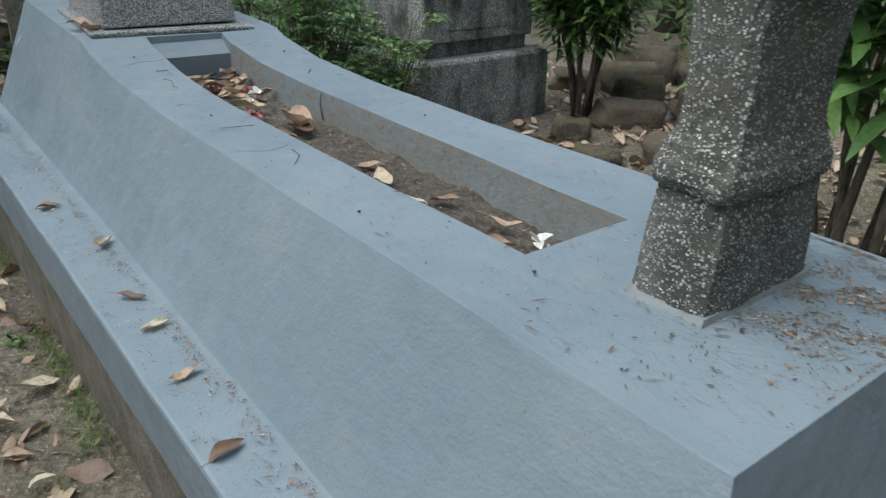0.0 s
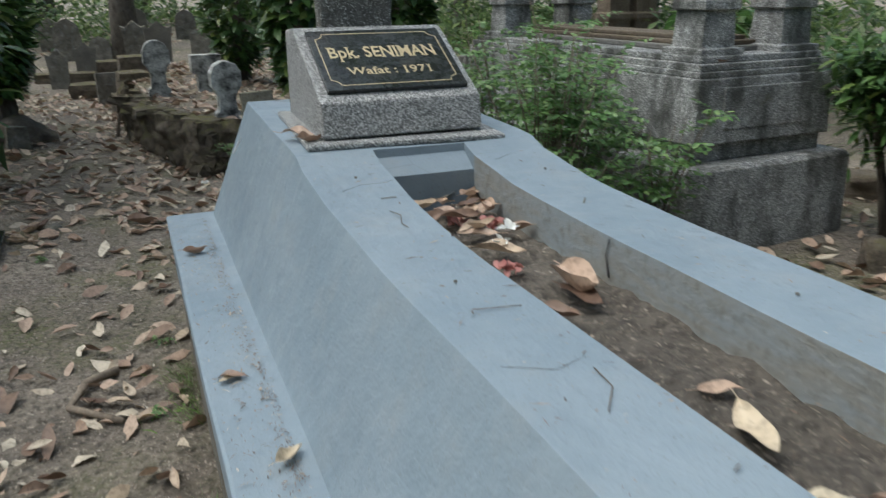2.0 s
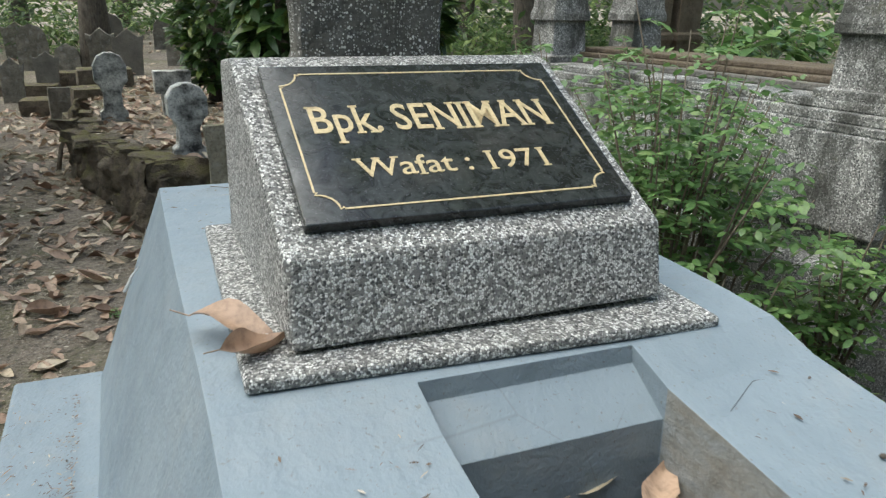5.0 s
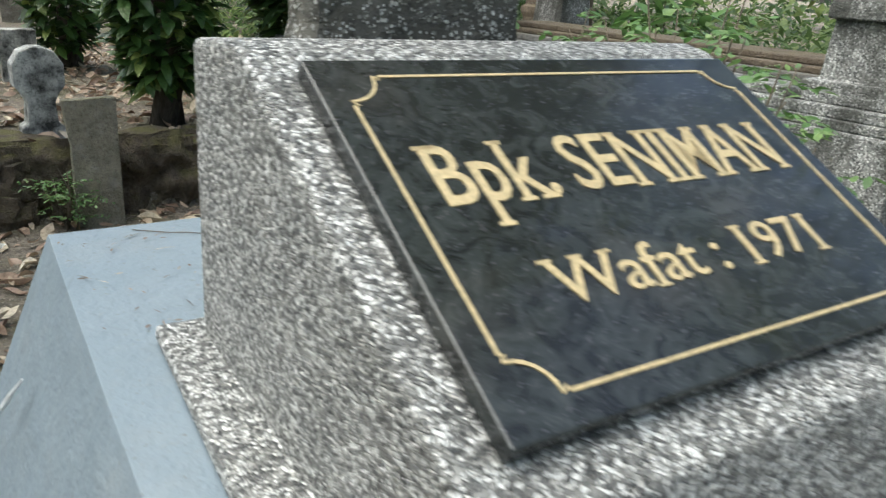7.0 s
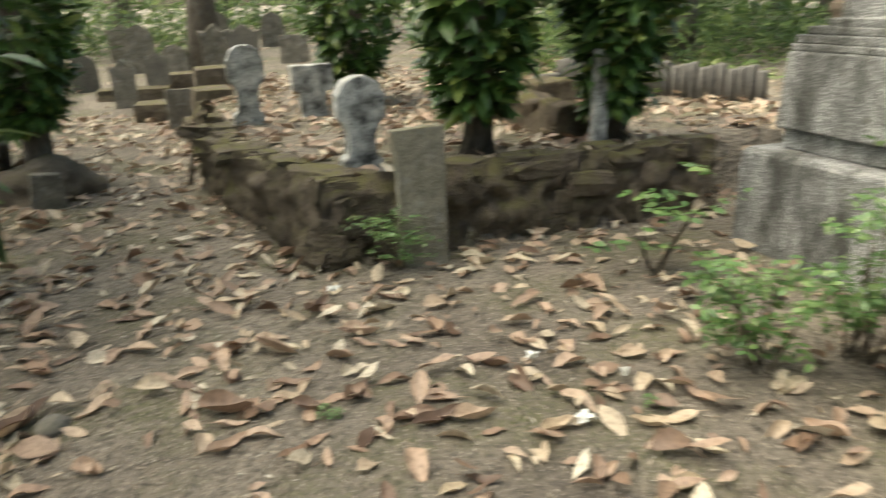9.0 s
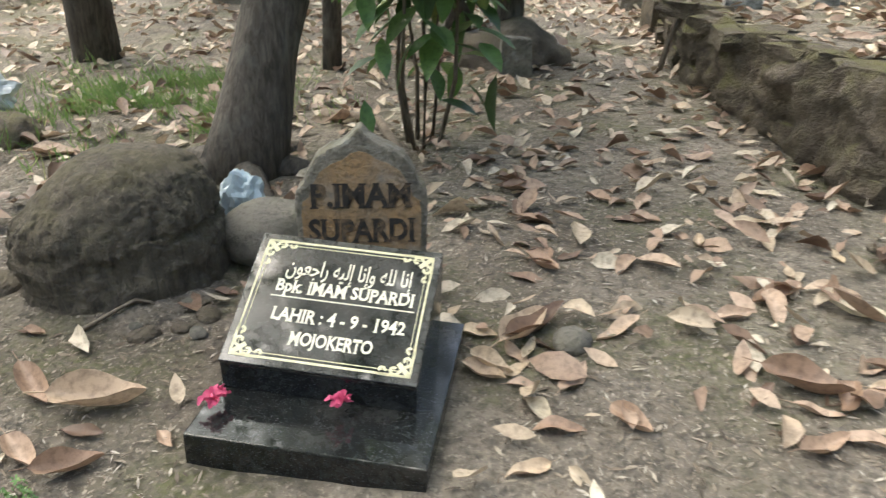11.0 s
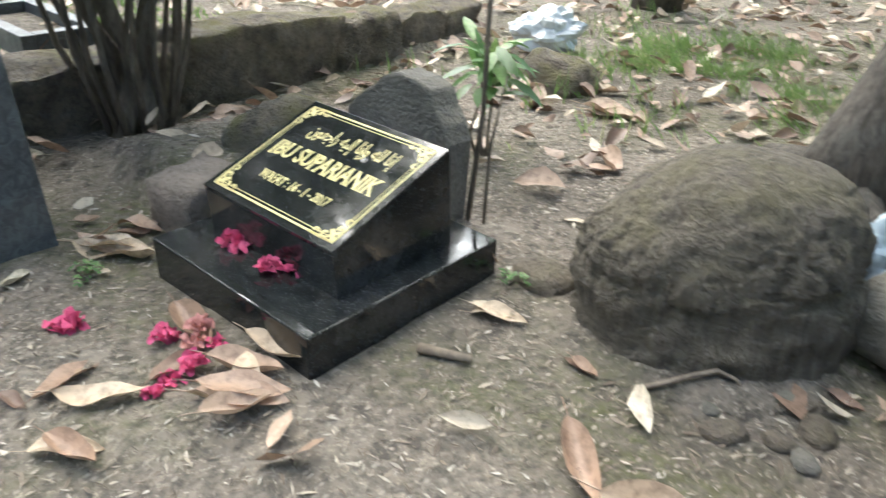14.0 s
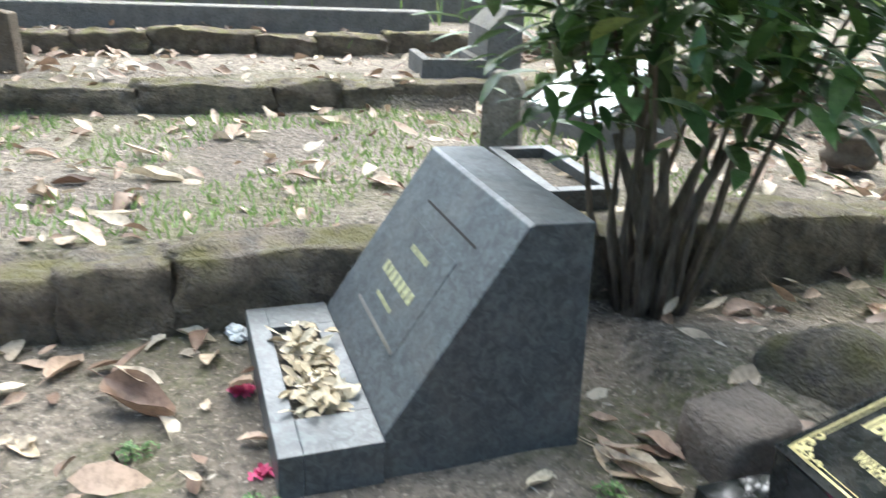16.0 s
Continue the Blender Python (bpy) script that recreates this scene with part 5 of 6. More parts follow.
for x, y in ((1.5, 5.35), (0.55, 5.6), (-0.3, 5.25), (-1.2, 5.12), (-2.55, 4.36), (-2.75, 4.1), (-1.83, 5.75), (0.22, 3.3), (0.25, 2.6), (0.28, 3.9), (-2.45, 5.05)):
    make_weed("sprout", (x, y, ground_z(x, y)), 0.045, 0.03, 3, "tiny green sprout on bare soil", 0.013)


# ---- brick bank ----
bricks = make_brick_meshes(10, 0.27, 0.17, 0.115, 0.34, 11)
t = thing("brick_bank", pose(0.76, 6.98, 0), "low crumbling bank of mossy old bricks", "low wall", kind="structure")
def mud_face(x0, y0, x1, y1, name):
    """Crumbling mud between the bricks along one face."""
    n, k = int(math.hypot(x1 - x0, y1 - y0) / 0.024), 20
    vs = []
    out = Vector((y1 - y0, x0 - x1, 0)).normalized()
    for j in range(k):
        for i in range(n + 1):
            p = Vector((x0 + (x1 - x0) * i / n, y0 + (y1 - y0) * i / n, -0.05 + 0.46 * j / (k - 1)))
            d = 0.06 * noise.noise(p * 5) + 0.045 * noise.noise(p * 13) + 0.02 * noise.noise(p * 30) - 0.01 - 0.05 * max(0, j - 14) / 5
            vs.append(tuple(p + out * d - t.matrix_basis.translation + Vector((0, 0, 0.02 * noise.noise(p * 6)))))
    fs = [(j * (n + 1) + i, j * (n + 1) + i + 1, (j + 1) * (n + 1) + i + 1, (j + 1) * (n + 1) + i) for j in range(k - 1) for i in range(n)]
    data_part(name, vs, fs, BRICK, t, "crumbling mud", True)


mud_face(0.74, 6.985, 3.0, 7.155, "mud")
for ya, yb in ((8.1, 6.98), (8.7, 8.1), (10.6, 8.7)):
    mud_face(bank_x(ya) - 0.03, ya, bank_x(yb) - 0.03, yb, "mud")
for row in range(4):
    z = row * 0.095 - 0.01
    x = 0.86 + 0.1 * (row % 2)
    while x < 2.95:
        y = 7.02 + 0.075 * (x - 0.76) + rnd(-0.02, 0.02)
        if random.random() < 0.5:
            place_piece("brick", random.choice(bricks), BRICK, t, pose(x, y + 0.02 * row + rnd(0, 0.04), z, rnd(-6, 6), rnd(-5, 5), 4 + rnd(-8, 8)) @ Matrix.Diagonal((rnd(0.5, 1.0), rnd(0.7, 1.1), rnd(0.7, 1.2), 1)))
        x += rnd(0.25, 0.29)
    y = 7.08 + 0.1 * (row % 2)
    while y < 10.4:
        if random.random() < 0.6:
            place_piece("brick", random.choice(bricks), BRICK, t, pose(bank_x(y) + 0.05 + 0.02 * row + rnd(-0.015, 0.015), y, z, rnd(-3, 3), rnd(-2, 2), math.degrees(math.atan2(0.2, bank_x(y + 0.1) - bank_x(y - 0.1))) + rnd(-4, 4)))
        y += rnd(0.25, 0.3)
for x, y, s in ((0.95, 7.22, 0.9), (0.82, 7.35, 1.1), (0.62, 7.75, 1.1), (0.45, 8.2, 1.2), (0.36, 8.6, 1.0), (0.3, 9.1, 1.3), (1.5, 7.2, 1.1), (1.9, 7.22, 1.2), (2.4, 7.26, 1.2), (2.8, 7.3, 1.1)):
    place_piece("brick", random.choice(bricks), BRICK, t, pose(x, y, 0.31, rnd(-5, 5), rnd(-5, 5), rnd(0, 180)) @ Matrix.Diagonal((s, s * 1.3, 0.75, 1)))


for k in range(5):
    place_piece("brick", bricks[k], BRICK, t, pose(0.79 + 0.012 * k, 7.045 + 0.02 * k, 0.075 * k - 0.03, rnd(-4, 4), rnd(-4, 4), 25 + 35 * k) @ Matrix.Diagonal((0.85, 1.1, 1.0, 1)))


curb_row("kerb", [(2.3, 9.1), (2.33, 8.75), (2.36, 8.4), (2.38, 8.05), (2.39, 7.75)], [0.2, 0.19, 0.21], 0.2, 0.35, "crumbling brick kerb across the raised plot", BRICK)
curb_row("kerb", [(2.35, 9.25), (2.75, 9.22), (3.15, 9.18), (3.6, 9.12)], [0.18, 0.2, 0.17], 0.2, 0.35, "crumbling brick kerb before the staked border", BRICK)


# ---- litter ----
def curled_leaf(seed):
    """One dry leaf, 1 long: a blade with a midrib, cupped and twisted, and a stalk."""
    rng = random.Random(seed)
    vs, fs = [], []
    n = 9
    cup, bend, tw = rng.uniform(0.15, 0.95), rng.uniform(-0.6, 0.7), rng.uniform(-1.3, 1.3)
    ph = rng.uniform(0, 6)
    wmax = rng.uniform(0.30, 0.46)
    for i in range(n + 1):
        t = i / n
        w = wmax * 0.5 * (math.sin(math.pi * t ** 0.85) ** 0.8 if 0 < t < 1 else 0.01)
        cz = bend * (t - 0.5) ** 2 + 0.03 * math.sin(t * 6 + ph)
        for s in (-1.0, -0.5, 0.0, 0.5, 1.0):
            a = tw * (t - 0.5)
            y, z = s * w, cup * abs(s) ** 1.6 * w * 1.3 + 0.02 * math.sin(t * 11 + s * 3 + ph) * abs(s)
            vs.append((t - 0.5, y * math.cos(a) - z * math.sin(a), cz + y * math.sin(a) + z * math.cos(a)))
    for i in range(n):
        for k in range(4):
            a = i * 5 + k
            fs.append((a, a + 1, a + 6, a + 5))
    low = min(v[2] for v in vs)
    vs = [(x, y, z - low) for x, y, z in vs]
    b = len(vs)
    st = vs[2]
    for j in range(3):
        x = st[0] - 0.11 * j
        vs += [(x, st[1] - 0.007, st[2]), (x, st[1] + 0.007, st[2]), (x, st[1], st[2] + 0.012)]
    for j in range(2):
        for k in range(3):
            a, c = b + 3 * j + k, b + 3 * j + (k + 1) % 3
            fs.append((a, c, c + 3, a + 3))
    me = bpy.data.meshes.new("leaf")
    me.from_pydata(vs, [], fs)
    me.polygons.foreach_set("use_smooth", [True] * len(me.polygons))
    me.materials.append(DRY_ONE)
    return me


LEAF_MESHES = [curled_leaf(s) for s in range(14)]


def put_leaf(x, y, z, length, yaw, label="curled dry brown leaf on soil", group="fallen leaves on the soil"):
    ob = new("fallen_leaf", random.choice(LEAF_MESHES))
    ob.matrix_basis = pose(x, y, z + 0.002, rnd(-8, 8), rnd(-8, 8), yaw + rnd(-8, 8)) @ Matrix.Diagonal((length, length, length, 1))
    tagged(ob, label, "leaf", group)


LEDGE = [(0.42,2.52,0.50,0.06,-20), (0.48,2.14,0.50,0.08,39), (0.45,1.79,0.50,0.08,-39), (0.42,3.48,0.51,0.07,-15), (0.45,1.62,0.48,0.07,12), (0.44,1.39,0.48,0.08,6), (0.41,1.11,0.48,0.08,12), (0.43,3.50,0.51,0.08,-18), (0.42,2.52,0.50,0.08,42)]
PIT = [(1.15,2.90,0.77,0.11,17), (1.21,2.83,0.77,0.23,46), (1.09,2.07,0.77,0.16,-93), (1.08,1.65,0.77,0.08,-21), (1.04,1.53,0.77,0.15,-107), (1.01,1.37,0.77,0.08,-34), (1.09,1.34,0.77,0.07,-52), (1.11,1.15,0.77,0.09,-66), (1.02,1.06,0.77,0.05,-67), (1.02,2.79,0.78,0.12,26), (1.10,2.82,0.78,0.05,-65), (1.18,2.83,0.79,0.14,41), (1.15,2.74,0.79,0.10,14), (1.12,2.68,0.78,0.07,-37), (1.03,2.73,0.77,0.08,23), (0.97,2.68,0.77,0.12,-86), (1.10,2.11,0.77,0.20,-93), (1.00,2.00,0.77,0.09,-72)]
SLAB = [(0.745,3.12,0.97,0.13,-40), (0.76,3.05,0.97,0.09,20), (0.91,2.99,0.90,0.15,-94), (3.11,4.04,1.00,0.21,-59)]
G_A = [(0.63,6.44,0.00,0.26,49), (-0.05,6.66,0.00,0.11,-10), (-0.34,5.88,0.00,0.23,57), (-0.43,5.70,0.00,0.12,-23), (-0.26,5.51,0.00,0.11,11), (0.25,5.74,0.00,0.19,-30), (0.43,5.75,0.00,0.10,0), (0.20,5.57,0.00,0.07,-21), (0.42,5.45,0.00,0.11,19), (0.59,5.41,0.00,0.05,-40), (0.78,5.52,0.00,0.15,7), (0.84,5.48,0.00,0.17,20), (0.66,5.46,0.00,0.11,20), (0.72,5.27,0.00,0.16,-88), (0.97,5.20,0.00,0.09,-85), (0.98,5.37,0.00,0.08,0), (0.25,6.09,0.00,0.18,-87), (0.45,6.11,0.00,0.15,-35)]
G_B = [(0.79,5.76,0.00,0.14,13), (1.28,5.43,0.00,0.16,-60), (1.41,5.46,0.00,0.11,-24), (1.16,5.33,0.00,0.13,14), (0.87,5.16,0.00,0.10,-20), (1.78,6.31,0.00,0.24,-84), (1.63,6.71,0.02,0.16,-38), (1.44,6.79,0.02,0.17,-37), (0.62,7.28,0.00,0.20,49), (0.19,7.70,0.00,0.14,9), (-0.05,7.36,0.00,0.13,-31), (-0.31,5.38,0.00,0.10,-147), (0.42,6.21,0.00,0.15,8), (0.53,5.68,0.00,0.07,-38), (0.92,6.03,0.00,0.15,-69), (0.74,6.06,0.00,0.12,-31), (0.89,5.62,0.00,0.11,-26), (1.90,6.09,0.00,0.07,-54)]
G_C = [(-1.38,5.41,0.02,0.18,-29), (-1.21,5.39,0.02,0.21,12), (-1.19,5.30,0.01,0.10,-2), (-1.30,5.19,0.01,0.06,84), (-1.16,5.21,0.01,0.13,41), (-1.27,5.22,0.01,0.13,-26), (-1.77,5.61,0.01,0.11,22), (-1.53,5.61,0.01,0.07,-8), (-0.37,5.85,0.02,0.22,64), (-0.44,5.67,0.02,0.12,-29), (-0.31,5.56,0.01,0.12,-54), (-1.02,5.32,0.01,0.06,-37), (-0.48,5.83,0.01,0.10,0), (-0.35,5.65,0.01,0.06,-1), (-0.11,6.64,0.00,0.13,-1), (-0.48,6.86,0.00,0.20,23), (-1.17,5.90,0.01,0.04,3), (-2.41,6.87,0.02,0.33,4)]
G_D = [(-2.58,5.21,0.01,0.12,93), (-2.59,5.11,0.01,0.14,13), (-2.48,5.16,0.01,0.12,26), (-2.53,4.92,0.01,0.09,118), (-1.86,5.08,0.03,0.18,48), (-1.93,5.13,0.04,0.15,42), (-2.52,5.13,0.01,0.22,26), (-2.60,5.22,0.01,0.13,23), (-2.12,4.89,0.01,0.16,107), (-2.12,4.79,0.01,0.07,19), (-2.11,5.12,0.06,0.16,-9), (-1.75,5.61,0.01,0.12,23), (-2.12,6.48,0.01,0.15,-43), (-2.25,5.23,0.10,0.08,116), (-2.38,6.86,0.02,0.20,28), (-1.94,4.82,0.01,0.12,48), (-1.54,5.61,0.01,0.07,1), (-3.26,6.41,0.01,0.12,25)]
G_E = [(-2.93,4.08,0.01,0.22,47), (-2.81,3.87,0.01,0.12,50), (-3.13,3.88,0.01,0.15,162), (-2.70,4.04,0.01,0.05,114), (-3.16,3.81,0.01,0.10,82), (-4.21,4.51,0.17,0.20,75), (-4.08,4.81,0.17,0.17,46), (-4.28,3.96,0.17,0.28,78), (-3.83,3.88,0.17,0.20,77), (-3.61,4.49,0.17,0.11,71), (-4.22,3.68,0.17,0.15,100), (-3.25,4.18,0.01,0.12,66), (-5.16,4.69,0.17,0.23,73), (-2.72,5.14,0.01,0.06,61), (-3.19,5.80,0.01,0.18,95), (-2.99,5.67,0.01,0.09,61), (-2.56,5.13,0.01,0.18,25), (-7.26,4.30,0.30,0.56,36)]
FLOWERS = [(-2.22,5.28,0.10,0.08,103), (-2.09,5.28,0.10,0.07,50), (-2.05,5.32,0.10,0.05,57), (-2.28,4.94,0.01,0.09,49), (-2.12,5.08,0.04,0.05,57), (-2.03,5.13,0.04,0.05,57), (-1.99,5.02,0.02,0.04,66), (-1.98,4.98,0.02,0.04,66), (-0.92,5.36,0.09,0.06,67), (-0.68,5.39,0.09,0.05,22), (-2.97,4.31,0.01,0.07,103), (-2.65,4.36,0.01,0.04,94), (1.06,2.64,0.77,0.08,-58), (1.13,2.58,0.77,0.09,-12), (1.02,2.26,0.77,0.05,-33)]

for rows, label, group in ((LEDGE, "curled dry brown leaf on the painted ledge", "leaves on the tomb's ledge"), (PIT, "large dry leaf on the tomb's soil bed", "leaves in the soil bed"), (SLAB, "dry curled leaf on stone", "leaves on stone")):
    for x, y, z, ln, yaw in rows:
        put_leaf(x, y, 0.478 + 0.035 * (y - 0.1) / 3.9 if rows is LEDGE else (tomb_top(y) + (0.012 if y > 2.93 else 0.002) if rows is SLAB and x < 0.8 else z), min(0.17, max(0.075, ln)), yaw, label, group)
for rows in (G_A, G_B, G_C, G_D, G_E):
    for x, y, z, ln, yaw in rows:
        put_leaf(x, y, ground_z(x, y), min(0.22, max(0.07, ln)), yaw)


def free_spot(x, y):
    if 0.33 < x < 1.8 and 0.05 < y < 4.1:
        return False
    if 2.8 < x < 4.1 and 3.7 < y < 6.7:
        return False
    for cx, cy, r in ((-0.7, 5.53, 0.34), (-2.1, 5.45, 0.36), (-2.88, 4.72, 0.42), (-1.47, 5.93, 0.3), (-1.13, 6.12, 0.16), (-1.56, 6.82, 0.22)):
        if (x - cx) ** 2 + (y - cy) ** 2 < r * r:
            return False
    return True


def leaf_density(x, y):
    d = 0.30 + 0.55 * max(0, noise.noise(Vector((x * 1.1, y * 1.1, 8.0)))) * 1.6
    if 4.9 < y < 6.9 and 0.1 < x < 2.6:
        d += 0.22
    if y > 6.9 and x > 0.3:
        d += 0.9
    if x > 1.8 and y < 4:
        d += 1.1
    if x < 0.33 and y < 4:
        d += 0.45
    if y > 6.2 and x <= 0.3:
        d += 0.5
    if x < -3.4:
        d *= 0.7
    if -2.6 < x < -0.9 and 4.6 < y < 5.7:
        d *= 0.22
    return d


count = 0
while count < 165:
    x, y = (rnd(-3.3, 2.4), rnd(0.8, 8.0)) if count < 65 else (rnd(-0.4, 2.3), rnd(4.7, 7.0))
    if free_spot(x, y) and random.random() < leaf_density(x, y):
        put_leaf(x, y, ground_z(x, y), rnd(0.06, 0.13) if count < 65 else rnd(0.09, 0.15), rnd(0, 360))
        count += 1
for x, y, ln, yaw in ((-1.865, 5.095, 0.17, 40), (-1.93, 5.19, 0.14, 10), (-1.83, 5.06, 0.13, 70), (-2.02, 4.91, 0.16, 60), (-1.74, 5.09, 0.09, 120), (-1.91, 4.82, 0.12, 20), (-2.02, 5.04, 0.11, 95), (-1.9, 5.12, 0.12, 150)):
    put_leaf(x, y, ground_z(x, y) + rnd(0.0, 0.025), ln, yaw, "large dry tan leaf in a heap beside the black grave")
for i in range(13):
    put_leaf(rnd(0.95, 1.19), rnd(2.35, 2.84), 0.765 + rnd(0, 0.03), rnd(0.08, 0.13), rnd(0, 360), "large dry leaf on the tomb's soil bed", "leaves in the soil bed")
litter = Leaves()
count = 0
while count < 17000:
    x, y = (rnd(-7.5, 5.5), rnd(-0.8, 13)) if count < 15000 else (rnd(-12, 9), rnd(12, 26))
    if free_spot(x, y) and random.random() < leaf_density(x, y):
        s = rnd(0.035, 0.115) if random.random() < 0.8 else rnd(0.1, 0.15)
        p = Vector((x, y, ground_z(x, y) + rnd(0.004, 0.03)))
        litter.add(p, way(rnd(0, 6.283), rnd(-0.15, 0.25)), (rnd(-.7, .7), rnd(-.7, .7), 1), s, s * rnd(0.32, 0.55), rnd(-0.5, 0.5), rnd(-0.2, 1.1), rnd(-0.7, 0.7))
        count += 1
tagged(litter.put("leaf_litter", DRY), "scattered brown and tan dry leaves", "leaf litter", kind="stuff")
flakes = Leaves(((0.0, 0.3), (0.5, 1.0), (1.0, 0.2)))
count = 0
while count < 66000:
    x, y = (rnd(-5.5, 3.2), rnd(0.5, 9.5)) if count < 44000 else (rnd(-3.3, 0.4), rnd(4.4, 7.4))
    if free_spot(x, y):
        s = rnd(0.006, 0.018) if random.random() < 0.85 else rnd(0.018, 0.035)
        flakes.add((x, y, ground_z(x, y) + 0.003), way(rnd(0, 6.283), rnd(-0.2, 0.3)), (rnd(-.5, .5), rnd(-.5, .5), 1), s, s * rnd(0.08, 0.32), 0.1)
        count += 1
tagged(flakes.put("soil_debris", FLAKE), "pale crumbs and leaf fragments over soil", "debris", kind="stuff")
# crumbs and needles on the tomb
crumbs = Leaves(((0.0, 0.3), (0.5, 1.0), (1.0, 0.2)))
dark = Leaves(((0.0, 0.3), (0.5, 1.0), (1.0, 0.2)))
for i in range(2300):
    k = random.random()
    if k < 0.34:
        y = rnd(0.3, 3.9)
        x, z = rnd(0.37, 0.5), 0.478 + 0.035 * (y - 0.1) / 3.9
    elif k < 0.50:
        x, y = rnd(0.72, 1.44), rnd(0.33, 0.88)
        z = tomb_top(y)
    elif k < 0.66:
        y = rnd(0.9, 2.9)
        x, z = (rnd(0.71, 0.9) if random.random() < 0.6 else rnd(1.24, 1.44)), tomb_top(y)
    elif k < 0.76:
        x, y = rnd(0.71, 1.44), rnd(3.55, 3.83)
        z = tomb_top(y)
    else:
        x, y, z = rnd(0.93, 1.2), rnd(0.93, 2.84), 0.765
    s = rnd(0.004, 0.012) if random.random() < 0.8 else rnd(0.012, 0.03)
    (crumbs if random.random() < (0.6 if k >= 0.76 else 0.3) else dark).add((x, y, z + 0.004), way(rnd(0, 6.283), rnd(-0.1, 0.15)), (rnd(-.4, .4), rnd(-.4, .4), 1), s, s * (rnd(0.1, 0.4) if s < 0.012 else rnd(0.06, 0.16)), 0.1)
for _ in range(11000):
    if random.random() < 0.72:
        x, y = min(1.43, max(0.72, random.gauss(1.22, 0.14))), max(0.315, random.gauss(0.46, 0.10))
        z = tomb_top(y)
    else:
        y = rnd(0.3, 3.9)
        x, z = 0.50 - abs(random.gauss(0, 0.02)), 0.478 + 0.035 * (y - 0.1) / 3.9
    if noise.noise(Vector((x * 14, y * 14, 3))) < rnd(-0.35, 0.25):
        continue
    s = rnd(0.002, 0.007) if random.random() < 0.93 else rnd(0.007, 0.014)
    (crumbs if random.random() < 0.25 else dark).add((x, y, z + 0.003), way(rnd(0, 6.283), rnd(-0.1, 0.15)), (rnd(-.4, .4), rnd(-.4, .4), 1), s, s * rnd(0.2, 0.7), 0.1)
tagged(crumbs.put("tomb_debris", FLAKE), "pale needles and crumbs on the painted tomb", "debris", kind="stuff")
tagged(dark.put("tomb_debris", DIRT), "brown crumbs and bits of leaf on the painted tomb", "debris", kind="stuff")


# ---- flowers ----
def make_flower(x, y, z, r, material, label, petals=26):
    t = thing("flower", pose(x, y, z), label, "flower")
    for k in range(petals):
        L = Leaves(((0.0, 0.3), (0.4, 1.0), (0.8, 0.9), (1.0, 0.3)))
        a = rnd(0, 6.283)
        p = Vector((x, y, z + 0.004)) + way(a) * r * rnd(0, 0.5)
        L.add(p, way(a + rnd(-2, 2), rnd(-0.2, 1.0)), (rnd(-.5, .5), rnd(-.5, .5), 1), r * rnd(0.3, 0.6), r * rnd(0.3, 0.5), rnd(-0.5, 0.7), rnd(0, 1.2), 0.7)
        L.put("petal", material, t)
    return t


for i, (x, y, z, ln, yaw) in enumerate(FLOWERS):
    if i < 12:
        make_flower(x, y, z if z > 0.05 else ground_z(x, y), max(0.03, ln * 0.62), PINK, "wilted bright pink flower with crumpled petals")
    else:
        make_flower(x, y, z, 0.05, SALMON, "faded salmon petals on the soil bed", 12)
for x, y in ((-2.05, 5.09), (-2.12, 5.06), (-1.99, 5.06), (-2.09, 5.13)):
    make_flower(x, y, ground_z(x, y) + 0.015, rnd(0.03, 0.042), SALMON if y > 5.07 else PINK, "wilted pink petals heaped beside the black grave")
for x, y, z in ((1.14, 2.50, 0.775), (1.07, 2.40, 0.772), (1.10, 1.02, 0.77), (1.49, 5.52, 0.01), (1.26, 5.74, 0.01), (1.25, 5.33, 0.01), (0.72, 6.62, 0.01)):
    t = thing("white_flower", pose(x, y, z), "fallen white frangipani flower", "flower")
    a0 = rnd(0, 6)
    for k in range(5):
        L = Leaves(((0.0, 0.3), (0.45, 1.0), (0.8, 0.8), (1.0, 0.1)))
        L.add((x, y, z + 0.008), way(a0 + k * 1.257, rnd(0.1, 1.2)), (rnd(-.6, .6), rnd(-.6, .6), 1), 0.033, 0.026, rnd(-0.3, 0.9), 0.6)
        L.put("petal", WHITE_PETAL, t)


# ---- twigs, bags ----
def make_twig(pts, r, label):
    ob = part("twig", tube([(x, y, ground_z(x, y) + z) for x, y, z in pts], [r * (1 - 0.5 * i / len(pts)) for i in range(len(pts))], 6), TWIG, None, "", False, True)
    tagged(ob, label, "twig", "fallen twigs")


make_twig([(-1.44, 5.635, 0.005), (-1.40, 5.675, 0.02), (-1.375, 5.72, 0.03), (-1.345, 5.755, 0.045), (-1.315, 5.77, 0.035), (-1.295, 5.778, 0.01)], 0.006, "pale dry root twig before the boulder")
make_twig([(-1.78, 5.42, 0.012), (-1.68, 5.46, 0.012)], 0.011, "short pale dry stick on soil")
make_twig([(0.1, 3.7, 0.02), (0.0, 3.6, 0.03), (-0.05, 3.45, 0.03), (0.12, 3.3, 0.02)], 0.018, "thick grey fallen branch beside the tomb")
make_twig([(2.0, 2.3, 0.03), (2.2, 2.6, 0.05), (2.45, 2.7, 0.03)], 0.025, "grey fallen branch beside the tomb")
make_twig([(0.12, 9.0, 0.0), (0.16, 9.05, 0.2), (0.26, 9.15, 0.42)], 0.02, "grey stick leaning on the brick bank")
make_twig([(-1.5, 7.6, 0.03), (-1.2, 7.5, 0.05), (-0.95, 7.0, 0.03)], 0.03, "grey surface root on leaf litter")
make_twig([(-0.95, 6.0, 0.01), (-1.0, 6.12, 0.02)], 0.006, "short pale dry stick on soil")
